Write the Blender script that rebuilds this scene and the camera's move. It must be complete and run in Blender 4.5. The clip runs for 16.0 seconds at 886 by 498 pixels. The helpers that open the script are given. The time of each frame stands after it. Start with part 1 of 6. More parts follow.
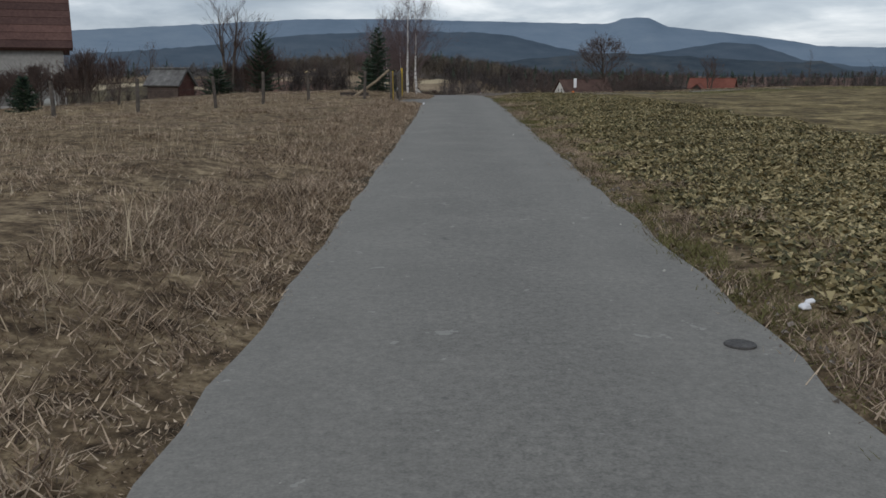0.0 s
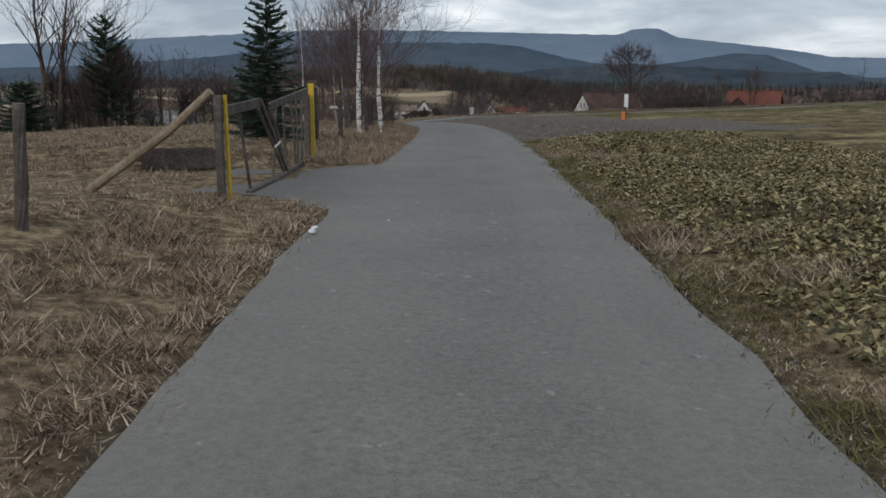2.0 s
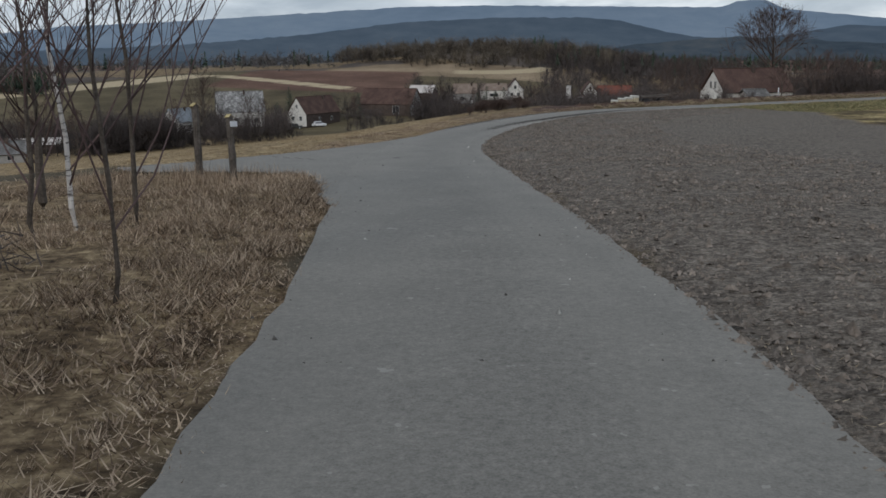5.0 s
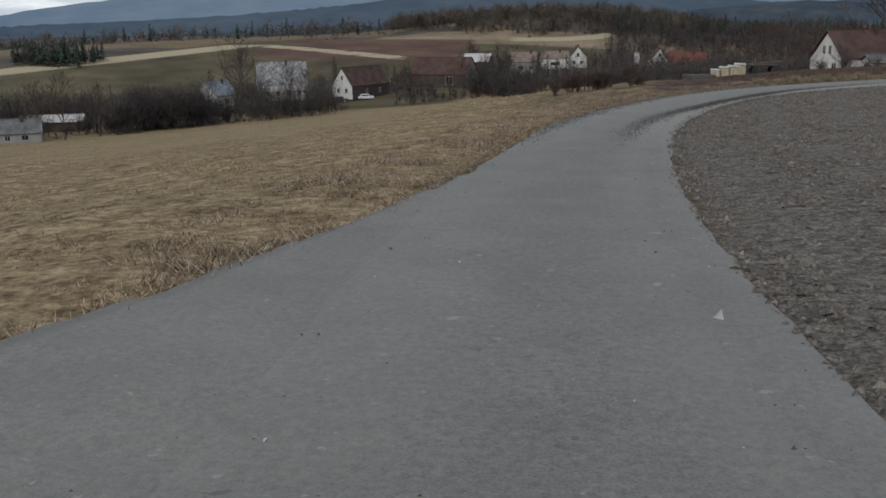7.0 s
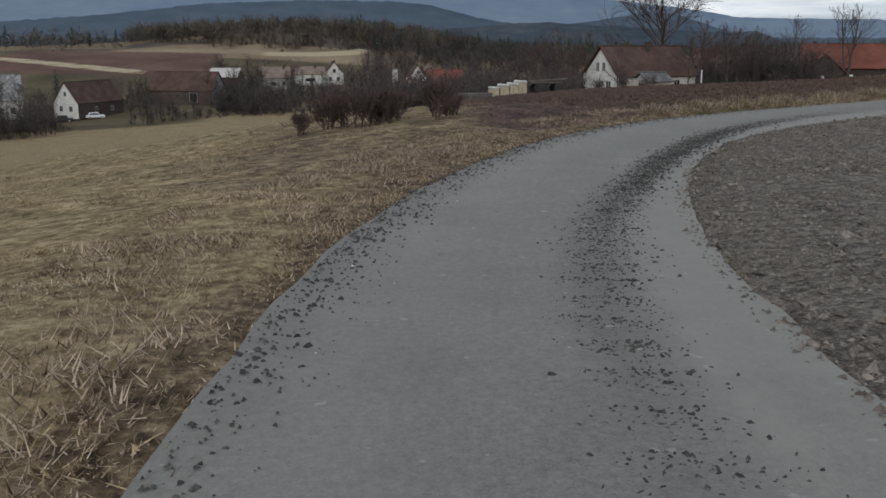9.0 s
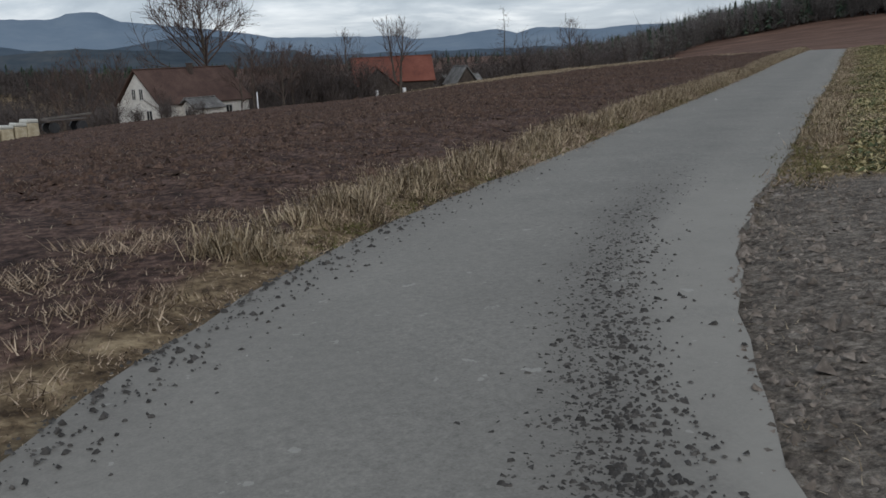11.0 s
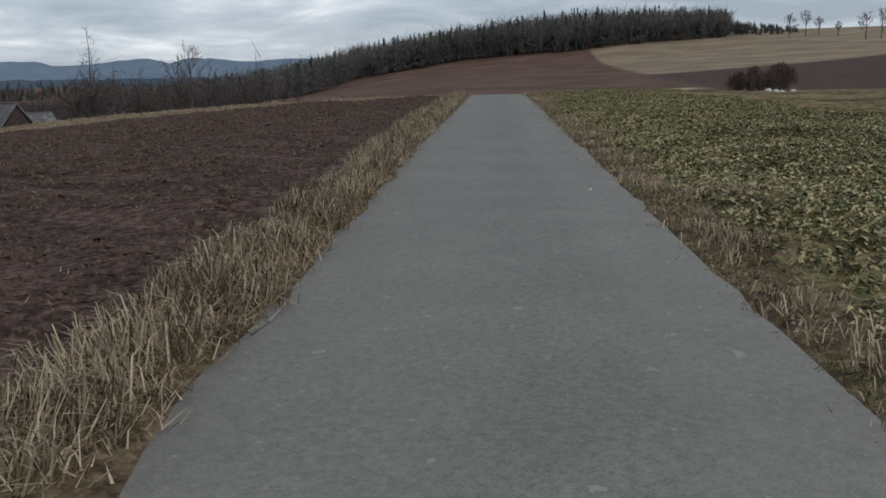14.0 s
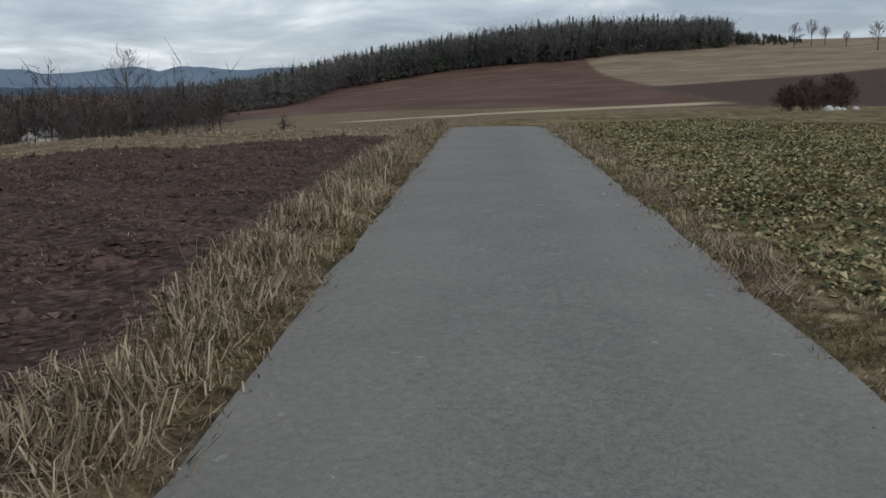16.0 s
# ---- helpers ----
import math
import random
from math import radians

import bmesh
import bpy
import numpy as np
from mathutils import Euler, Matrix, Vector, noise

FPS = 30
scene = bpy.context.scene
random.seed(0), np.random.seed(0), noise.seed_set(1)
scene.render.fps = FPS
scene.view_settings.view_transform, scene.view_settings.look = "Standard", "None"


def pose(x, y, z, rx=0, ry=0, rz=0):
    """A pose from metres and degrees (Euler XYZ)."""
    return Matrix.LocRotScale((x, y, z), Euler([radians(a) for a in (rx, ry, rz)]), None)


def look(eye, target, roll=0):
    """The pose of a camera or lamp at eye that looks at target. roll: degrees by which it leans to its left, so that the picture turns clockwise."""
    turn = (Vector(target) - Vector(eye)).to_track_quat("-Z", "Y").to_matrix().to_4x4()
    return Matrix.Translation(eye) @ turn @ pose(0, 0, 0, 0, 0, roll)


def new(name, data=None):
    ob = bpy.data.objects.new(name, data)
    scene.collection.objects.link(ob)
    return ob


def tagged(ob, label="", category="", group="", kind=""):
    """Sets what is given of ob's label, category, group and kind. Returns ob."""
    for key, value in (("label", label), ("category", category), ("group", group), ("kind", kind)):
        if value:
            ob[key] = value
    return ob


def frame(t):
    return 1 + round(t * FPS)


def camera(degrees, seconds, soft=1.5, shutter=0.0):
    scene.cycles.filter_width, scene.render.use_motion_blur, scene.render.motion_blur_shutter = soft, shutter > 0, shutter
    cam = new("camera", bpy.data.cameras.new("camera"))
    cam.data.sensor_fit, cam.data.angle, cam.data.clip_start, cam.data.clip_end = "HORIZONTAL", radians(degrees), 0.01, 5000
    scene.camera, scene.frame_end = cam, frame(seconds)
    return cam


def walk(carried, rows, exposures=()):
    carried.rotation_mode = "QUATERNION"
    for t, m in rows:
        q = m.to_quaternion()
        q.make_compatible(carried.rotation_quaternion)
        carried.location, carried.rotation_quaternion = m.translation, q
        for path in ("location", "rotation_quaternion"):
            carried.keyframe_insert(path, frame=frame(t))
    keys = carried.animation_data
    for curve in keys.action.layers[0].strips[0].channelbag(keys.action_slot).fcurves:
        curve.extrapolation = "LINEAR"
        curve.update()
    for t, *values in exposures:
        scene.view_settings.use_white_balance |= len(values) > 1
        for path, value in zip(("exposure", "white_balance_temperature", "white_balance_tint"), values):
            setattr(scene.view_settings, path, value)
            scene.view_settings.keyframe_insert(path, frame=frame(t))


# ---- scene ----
# The camera and its drive along the lane.
PATH = [
    (0, -0.00, -0.00, 1.45, 1.26, -10.84, 0.01),
    (0.5, 0.03, 6.30, 1.49, 1.17, -10.72, 0.89),
    (1, 0.03, 13.09, 1.55, 1.55, -10.26, 0.73),
    (1.5, 0.01, 19.44, 1.63, 1.71, -10.05, 0.50),
    (2, -0.02, 26.37, 1.70, 1.81, -10.17, 0.01),
    (2.5, -0.01, 32.47, 1.78, 2.02, -10.51, -0.78),
    (3, 0.01, 38.87, 1.81, 2.02, -10.76, -0.71),
    (3.5, 0.00, 45.09, 1.78, 2.43, -11.00, -1.30),
    (4.1, -0.11, 52.06, 1.74, 3.79, -11.25, -1.38),
    (4.7, -0.44, 58.31, 1.65, 6.29, -11.46, -0.77),
    (5.3, -1.06, 64.23, 1.53, 9.00, -11.72, -0.35),
    (5.8, -1.83, 69.18, 1.40, 10.76, -12.03, -0.79),
    (6, -2.17, 71.24, 1.34, 11.59, -12.06, -1.16),
    (6.5, -3.09, 76.24, 1.19, 12.61, -12.54, -2.17),
    (7, -4.02, 81.31, 0.96, 11.24, -13.41, -1.03),
    (7.5, -4.68, 85.89, 0.72, 8.93, -14.22, -0.50),
    (8, -5.09, 90.62, 0.53, 5.35, -13.38, -0.01),
    (8.5, -5.18, 94.87, 0.38, 0.74, -13.09, 1.15),
    (9, -5.02, 98.72, 0.26, -3.95, -12.54, -0.02),
    (9.5, -4.16, 103.04, 0.15, -8.74, -12.11, -2.65),
    (9.7, -3.74, 104.59, 0.11, -10.91, -12.27, -3.91),
    (10.2, -2.85, 108.27, 0.06, -17.37, -12.10, -5.07),
    (10.7, -1.76, 111.20, 0.08, -25.73, -11.93, -3.91),
    (11.3, 0.39, 114.35, 0.14, -35.91, -11.69, -1.40),
    (11.8, 3.34, 117.16, 0.18, -42.59, -11.43, 0.01),
    (12, 4.71, 118.43, 0.19, -45.17, -11.29, 0.46),
    (12.5, 8.40, 121.43, 0.20, -49.94, -11.02, 0.84),
    (13, 12.88, 124.72, 0.22, -51.72, -10.39, -0.67),
    (13.5, 17.61, 128.08, 0.25, -52.13, -10.34, -1.83),
    (14, 22.75, 131.76, 0.29, -52.17, -10.55, -1.31),
    (14.5, 27.69, 135.27, 0.31, -52.12, -10.26, -1.18),
    (15, 32.51, 138.67, 0.36, -52.60, -10.07, -1.14),
    (15.5, 37.69, 142.21, 0.47, -52.84, -10.09, -0.81),
    (16, 43.15, 145.93, 0.60, -52.73, -9.97, -1.00),
]


def seat(x, y, z, yaw, pitch, roll):
    return pose(x, y, z, 90 + pitch, 0, yaw) @ pose(0, 0, 0, 0, 0, roll)


cam = camera(51.9, 16.0, soft=1.6)
walk(cam, [(row[0], seat(*row[1:])) for row in PATH], exposures=((0.0, 0.0, 6400, 10), (3.7, 0.0, 6400, 10), (6.0, 0.12, 6400, 10), (9.5, 0.12, 6400, 10), (12.0, 0.0, 6400, 10), (16.0, 0.0, 6400, 10)))

# ---- sky and light: a bright overcast winter day ----
SUN_AZ, SUN_EL = 200.0, 32.0
world = bpy.data.worlds.new("winter_sky")
scene.world = world
world.use_nodes = True
wn, wl = world.node_tree.nodes, world.node_tree.links
wn.clear()
w_out = wn.new("ShaderNodeOutputWorld")
w_bg = wn.new("ShaderNodeBackground")
w_bg.inputs["Strength"].default_value = 0.1
w_sky = wn.new("ShaderNodeTexSky")
w_sky.sky_type = "NISHITA"
w_sky.sun_disc = False
w_sky.sun_elevation = radians(SUN_EL)
w_sky.sun_rotation = radians(SUN_AZ)
w_co = wn.new("ShaderNodeTexCoord")
w_sep = wn.new("ShaderNodeSeparateXYZ")
wl.new(w_co.outputs["Generated"], w_sep.inputs[0])
# cloud deck: the direction is laid on a flat layer overhead, so that the banks narrow to bands low down
w_up = wn.new("ShaderNodeMath")
w_up.operation = "MAXIMUM"
w_up.inputs[1].default_value = 0.0
wl.new(w_sep.outputs["Z"], w_up.inputs[0])
w_add = wn.new("ShaderNodeMath")
w_add.inputs[1].default_value = 0.16
wl.new(w_up.outputs[0], w_add.inputs[0])
w_div = wn.new("ShaderNodeVectorMath")
w_div.operation = "DIVIDE"
w_cmb = wn.new("ShaderNodeCombineXYZ")
for axis in range(3):
    wl.new(w_add.outputs[0], w_cmb.inputs[axis])
wl.new(w_co.outputs["Generated"], w_div.inputs[0])
wl.new(w_cmb.outputs[0], w_div.inputs[1])
w_noise = wn.new("ShaderNodeTexNoise")
w_noise.inputs["Scale"].default_value = 1.15
w_noise.inputs["Detail"].default_value = 9.0
w_noise.inputs["Roughness"].default_value = 0.56
w_noise.inputs["Distortion"].default_value = 0.35
wl.new(w_div.outputs[0], w_noise.inputs["Vector"])
w_ramp = wn.new("ShaderNodeValToRGB")
cr = w_ramp.color_ramp
cr.elements[0].position, cr.elements[0].color = 0.36, (3.5, 4.1, 4.9, 1)
cr.elements[1].position, cr.elements[1].color = 0.70, (9.6, 9.9, 10.2, 1)
mid = cr.elements.new(0.52)
mid.color = (5.4, 6.0, 6.7, 1)
wl.new(w_noise.outputs["Fac"], w_ramp.inputs[0])
w_mix = wn.new("ShaderNodeMixRGB")
w_mix.inputs["Fac"].default_value = 0.88
wl.new(w_sky.outputs[0], w_mix.inputs[1])
wl.new(w_ramp.outputs[0], w_mix.inputs[2])
wl.new(w_mix.outputs[0], w_bg.inputs["Color"])
wl.new(w_bg.outputs[0], w_out.inputs["Surface"])

sun_data = bpy.data.lights.new("sun", "SUN")
sun_data.energy, sun_data.angle, sun_data.color = 0.9, radians(14), (1.0, 0.96, 0.9)
sun = new("sun", sun_data)
sun.matrix_world = look((0, 0, 60), (0 - math.sin(radians(SUN_AZ)) * 60 / math.tan(radians(SUN_EL)), -math.cos(radians(SUN_AZ)) * 60 / math.tan(radians(SUN_EL)), 0))


# ---- materials ----
def mat(name, rough=0.9, metal=0.0, spec=0.25):
    m = bpy.data.materials.new(name)
    m.use_nodes = True
    b = m.node_tree.nodes["Principled BSDF"]
    b.inputs["Roughness"].default_value = rough
    b.inputs["Metallic"].default_value = metal
    b.inputs["Specular IOR Level"].default_value = spec
    return m, m.node_tree, b


def coords(nt, scale=(1, 1, 1), kind="Object"):
    co = nt.nodes.new("ShaderNodeTexCoord")
    mp = nt.nodes.new("ShaderNodeMapping")
    mp.inputs["Scale"].default_value = scale
    nt.links.new(co.outputs[kind], mp.inputs["Vector"])
    return mp.outputs[0]


def noise_tex(nt, vec, scale, detail=5.0, rough=0.6):
    n = nt.nodes.new("ShaderNodeTexNoise")
    n.inputs["Scale"].default_value, n.inputs["Detail"].default_value, n.inputs["Roughness"].default_value = scale, detail, rough
    nt.links.new(vec, n.inputs["Vector"])
    return n.outputs["Fac"]


def ramp(nt, fac, stops):
    r = nt.nodes.new("ShaderNodeValToRGB")
    els = r.color_ramp.elements
    for n, (pos, col) in enumerate(stops):
        e = els[n] if n < 2 else els.new(pos)
        e.position, e.color = pos, (*col, 1)
    nt.links.new(fac, r.inputs[0])
    return r.outputs[0]


def mix(nt, fac, a, b, kind="MIX"):
    m = nt.nodes.new("ShaderNodeMixRGB")
    m.blend_type = kind
    for sock, value in zip(m.inputs, (fac, a, b)):
        if isinstance(value, (int, float)):
            sock.default_value = value
        elif isinstance(value, tuple):
            sock.default_value = (*value, 1)
        else:
            nt.links.new(value, sock)
    return m.outputs[0]


def calc(nt, op, a, b=0.0):
    m = nt.nodes.new("ShaderNodeMath")
    m.operation = op
    for sock, value in zip(m.inputs, (a, b)):
        if isinstance(value, (int, float)):
            sock.default_value = value
        else:
            nt.links.new(value, sock)
    return m.outputs[0]


def bump(nt, b, height, strength=0.4, dist=0.02):
    n = nt.nodes.new("ShaderNodeBump")
    n.inputs["Strength"].default_value, n.inputs["Distance"].default_value = strength, dist
    nt.links.new(height, n.inputs["Height"])
    nt.links.new(n.outputs[0], b.inputs["Normal"])


def island(nt):
    return nt.nodes.new("ShaderNodeNewGeometry").outputs["Random Per Island"]


def two_scale(name, dark, mid_col, light, fine=30.0, coarse=1.5, rough=0.9, strength=0.3, dist=0.01, metal=0.0, per="", kind="Object"):
    """A worn surface: grain and stains, and a bump from the grain."""
    m, nt, b = mat(name, rough, metal)
    v = coords(nt, kind=kind)
    g, s = noise_tex(nt, v, fine, 6), noise_tex(nt, v, coarse, 4)
    f = mix(nt, 0.5, g, s)
    col = ramp(nt, f, [(0.32, dark), (0.68, light), (0.5, mid_col)])
    if per:
        src = island(nt) if per == "island" else nt.nodes.new("ShaderNodeObjectInfo").outputs["Random"]
        col = mix(nt, 1.0, col, ramp(nt, src, [(0.0, (0.66, 0.66, 0.66)), (1.0, (1.25, 1.22, 1.18))]), "MULTIPLY")
    nt.links.new(col, b.inputs["Base Color"])
    bump(nt, b, g, strength, dist)
    return m


def blades(name, stops, rough=0.8):
    m, nt, b = mat(name, rough, spec=0.15)
    big = mix(nt, 0.55, noise_tex(nt, coords(nt), 0.35, 3), noise_tex(nt, coords(nt), 1.7, 3))
    f = mix(nt, 0.5, island(nt), big)
    nt.links.new(ramp(nt, f, stops), b.inputs["Base Color"])
    return m


# asphalt: worn grey lane with paler wheel tracks, small stones and spots
M_ROAD, nt, b = mat("worn_asphalt", 0.88, spec=0.3)
v = coords(nt)
grain, patch, streak = mix(nt, 0.5, noise_tex(nt, v, 70, 3, 0.7), noise_tex(nt, v, 19, 4, 0.75)), noise_tex(nt, v, 0.9, 5, 0.65), noise_tex(nt, coords(nt, (1.6, 0.12, 1)), 1.0, 4)
col = ramp(nt, mix(nt, 0.12, patch, streak), [(0.25, (0.147, 0.14, 0.127)), (0.75, (0.207, 0.196, 0.177)), (0.5, (0.174, 0.165, 0.15))])
col = mix(nt, 0.6, col, ramp(nt, grain, [(0.3, (0.2, 0.2, 0.2)), (0.7, (1.85, 1.85, 1.8))]), "MULTIPLY")
edge_at = nt.nodes.new("ShaderNodeAttribute")
edge_at.attribute_name = "wear"
sep = nt.nodes.new("ShaderNodeSeparateColor")
nt.links.new(edge_at.outputs["Color"], sep.inputs[0])
dusty = calc(nt, "MULTIPLY", sep.outputs[0], calc(nt, "ADD", noise_tex(nt, v, 2.2, 5), 0.25))
col = mix(nt, dusty, col, (0.255, 0.24, 0.213))
muddy = calc(nt, "GREATER_THAN", calc(nt, "MULTIPLY", sep.outputs[1], noise_tex(nt, v, 17, 4, 0.85)), 0.47)
col = mix(nt, calc(nt, "MULTIPLY", muddy, 0.75), col, (0.07, 0.06, 0.052))
col = mix(nt, calc(nt, "MULTIPLY", sep.outputs[1], 0.62), col, (0.078, 0.07, 0.064))
spots = calc(nt, "GREATER_THAN", noise_tex(nt, v, 6.5, 3, 0.55), 0.70)
col = mix(nt, calc(nt, "MULTIPLY", spots, 0.5), col, (0.34, 0.33, 0.30))
spots = calc(nt, "GREATER_THAN", noise_tex(nt, v, 4.1, 3, 0.6), 0.735)
col = mix(nt, calc(nt, "MULTIPLY", spots, 0.5), col, (0.085, 0.083, 0.078))
nt.links.new(col, b.inputs["Base Color"])
bump(nt, b, grain, 0.5, 0.006)

# the land: one sheet whose cover changes from field to field
M_LAND, nt, b = mat("winter_fields", 0.95, spec=0.1)
v = coords(nt)
fine, mid_n, big = noise_tex(nt, v, 9, 6, 0.7), noise_tex(nt, v, 1.4, 5, 0.65), noise_tex(nt, v, 0.05, 6, 0.6)
cover = []
for layer in ("cover_a", "cover_b", "cover_c", "cover_d"):
    a = nt.nodes.new("ShaderNodeAttribute")
    a.attribute_name = layer
    s = nt.nodes.new("ShaderNodeSeparateColor")
    nt.links.new(a.outputs["Color"], s.inputs[0])
    cover += [s.outputs[n] for n in range(3)]


def masked(k, soft=0.18):
    """The cover's edge, frayed by the noise."""
    n = nt.nodes.new("ShaderNodeMapRange")
    n.inputs["From Min"].default_value, n.inputs["From Max"].default_value = 0.5 - soft, 0.5 + soft
    nt.links.new(calc(nt, "ADD", cover[k], calc(nt, "MULTIPLY", calc(nt, "SUBTRACT", mid_n, 0.5), 0.5)), n.inputs["Value"])
    return n.outputs[0]


f = mix(nt, 0.5, fine, mid_n)
clump = noise_tex(nt, v, 2.6, 5, 0.7)
dry = ramp(nt, mix(nt, 0.5, fine, clump), [(0.39, (0.045, 0.031, 0.021)), (0.62, (0.40, 0.315, 0.205)), (0.5, (0.17, 0.125, 0.08))])
dry = mix(nt, 0.6, dry, ramp(nt, big, [(0.35, (0.72, 0.68, 0.62)), (0.65, (1.15, 1.1, 0.95))]), "MULTIPLY")
leafy = mix(nt, 0.5, noise_tex(nt, coords(nt, (1, 1, 1)), 4.5, 4, 0.75), noise_tex(nt, v, 0.6, 3))
rape = ramp(nt, leafy, [(0.39, (0.045, 0.032, 0.022)), (0.62, (0.36, 0.29, 0.16)), (0.47, (0.112, 0.087, 0.046)), (0.54, (0.195, 0.156, 0.082))])
rape = mix(nt, 0.6, rape, ramp(nt, noise_tex(nt, v, 0.12, 4), [(0.35, (0.72, 0.66, 0.56)), (0.65, (1.25, 1.2, 1.05))]), "MULTIPLY")
rows_n = noise_tex(nt, coords(nt, (1.2, 0.3, 1)), 1.6, 5, 0.7)
plough = ramp(nt, mix(nt, 0.35, fine, rows_n), [(0.40, (0.018, 0.011, 0.009)), (0.61, (0.17, 0.108, 0.085)), (0.5, (0.068, 0.042, 0.034))])
tilled = ramp(nt, mix(nt, 0.5, fine, noise_tex(nt, v, 30, 4, 0.8)), [(0.38, (0.034, 0.028, 0.024)), (0.64, (0.31, 0.272, 0.228)), (0.5, (0.132, 0.113, 0.095))])
soil = ramp(nt, f, [(0.3, (0.05, 0.042, 0.03)), (0.7, (0.15, 0.125, 0.085)), (0.5, (0.085, 0.07, 0.048))])
litter = ramp(nt, mix(nt, 0.6, f, big), [(0.36, (0.045, 0.04, 0.036)), (0.64, (0.16, 0.125, 0.10)), (0.5, (0.085, 0.07, 0.06))])
stubble = ramp(nt, f, [(0.3, (0.32, 0.255, 0.165)), (0.7, (0.50, 0.42, 0.29)), (0.5, (0.41, 0.335, 0.22))])
olive = ramp(nt, mix(nt, 0.6, f, big), [(0.36, (0.05, 0.039, 0.023)), (0.64, (0.165, 0.132, 0.078)), (0.5, (0.10, 0.081, 0.047))])
reddish = ramp(nt, mix(nt, 0.5, f, big), [(0.36, (0.07, 0.039, 0.029)), (0.64, (0.19, 0.116, 0.085)), (0.5, (0.118, 0.068, 0.05))])
buff = ramp(nt, mix(nt, 0.5, f, big), [(0.36, (0.145, 0.105, 0.07)), (0.64, (0.35, 0.27, 0.182)), (0.5, (0.235, 0.178, 0.118))])
straw = ramp(nt, mix(nt, 0.5, fine, clump), [(0.39, (0.085, 0.058, 0.034)), (0.62, (0.46, 0.36, 0.225)), (0.5, (0.25, 0.185, 0.108))])
straw = mix(nt, 0.5, straw, ramp(nt, noise_tex(nt, v, 0.22, 4), [(0.35, (0.74, 0.74, 0.66)), (0.65, (1.15, 1.1, 1.0))]), "MULTIPLY")
col = dry
for k, c in ((9, straw), (4, litter), (6, olive), (8, buff), (7, reddish), (5, stubble), (0, rape), (1, plough), (2, tilled), (3, soil)):
    col = mix(nt, masked(k, 0.07 if k > 3 else 0.18), col, c)
nt.links.new(col, b.inputs["Base Color"])
bump(nt, b, f, 0.9, 0.08)

M_DRY = blades("dry_grass", [(0.26, (0.055, 0.037, 0.026)), (0.74, (0.56, 0.445, 0.325)), (0.5, (0.262, 0.192, 0.135))])
M_PALE = blades("pale_dry_grass", [(0.26, (0.09, 0.065, 0.042)), (0.74, (0.58, 0.485, 0.35)), (0.5, (0.315, 0.25, 0.17))])
M_VERGE = blades("pale_verge_grass", [(0.26, (0.085, 0.062, 0.039)), (0.74, (0.545, 0.445, 0.305)), (0.5, (0.30, 0.233, 0.154))])
M_STRAW = blades("straw_coloured_grass", [(0.26, (0.09, 0.062, 0.036)), (0.74, (0.52, 0.41, 0.255)), (0.5, (0.29, 0.215, 0.125))])
M_GREEN = blades("low_green_grass", [(0.15, (0.07, 0.062, 0.025)), (0.85, (0.20, 0.185, 0.075)), (0.5, (0.125, 0.115, 0.045))])
M_LEAF = blades("winter_rape_leaf", [(0.24, (0.045, 0.042, 0.026)), (0.76, (0.46, 0.375, 0.205)), (0.40, (0.095, 0.09, 0.042)), (0.56, (0.23, 0.185, 0.092))], 0.7)
M_LEAF_B = blades("lush_winter_rape_leaf", [(0.24, (0.045, 0.05, 0.028)), (0.76, (0.50, 0.42, 0.235)), (0.40, (0.095, 0.112, 0.048)), (0.55, (0.25, 0.21, 0.105))], 0.7)
M_CLOD = two_scale("grey_soil_clod", (0.062, 0.052, 0.044), (0.165, 0.139, 0.118), (0.35, 0.305, 0.265), 25, 4, per="island")
M_BROWNCLOD = two_scale("brown_soil_clod", (0.028, 0.017, 0.012), (0.085, 0.053, 0.040), (0.21, 0.14, 0.105), 25, 4, per="island")
M_BARK = two_scale("grey_bark", (0.045, 0.036, 0.03), (0.085, 0.07, 0.058), (0.15, 0.13, 0.11), 40, 5)
M_TWIG = two_scale("brown_twigs", (0.05, 0.034, 0.03), (0.085, 0.06, 0.052), (0.13, 0.095, 0.08), 20, 1, per="island")
M_REDTWIG = two_scale("reddish_birch_twigs", (0.06, 0.04, 0.04), (0.11, 0.078, 0.078), (0.17, 0.125, 0.122), 20, 1, per="island")
M_NEEDLE = blades("spruce_needles", [(0.2, (0.018, 0.032, 0.024)), (0.8, (0.085, 0.115, 0.07)), (0.5, (0.042, 0.064, 0.044))], 0.7)
# birch bark: white with dark bands
M_BIRCH, nt, b = mat("white_birch_bark", 0.75)
band = noise_tex(nt, coords(nt, (2.2, 2.2, 9.0)), 1.6, 4, 0.7)
nt.links.new(ramp(nt, band, [(0.40, (0.055, 0.048, 0.045)), (0.50, (0.62, 0.59, 0.56)), (0.46, (0.42, 0.39, 0.37))]), b.inputs["Base Color"])
bump(nt, b, band, 0.3, 0.01)
M_POST = two_scale("weathered_post_wood", (0.04, 0.033, 0.028), (0.095, 0.081, 0.07), (0.19, 0.165, 0.145), 14, 3)
M_RAIL = two_scale("sun_bleached_pole_wood", (0.15, 0.115, 0.08), (0.27, 0.215, 0.15), (0.38, 0.32, 0.24), 18, 3)
M_BOARD = two_scale("dark_weathered_boards", (0.028, 0.022, 0.02), (0.055, 0.045, 0.04), (0.105, 0.09, 0.08), 18, 3, per="object")
M_CAP = two_scale("yellowed_board", (0.3, 0.23, 0.1), (0.42, 0.34, 0.17), (0.52, 0.45, 0.28), 12, 2)
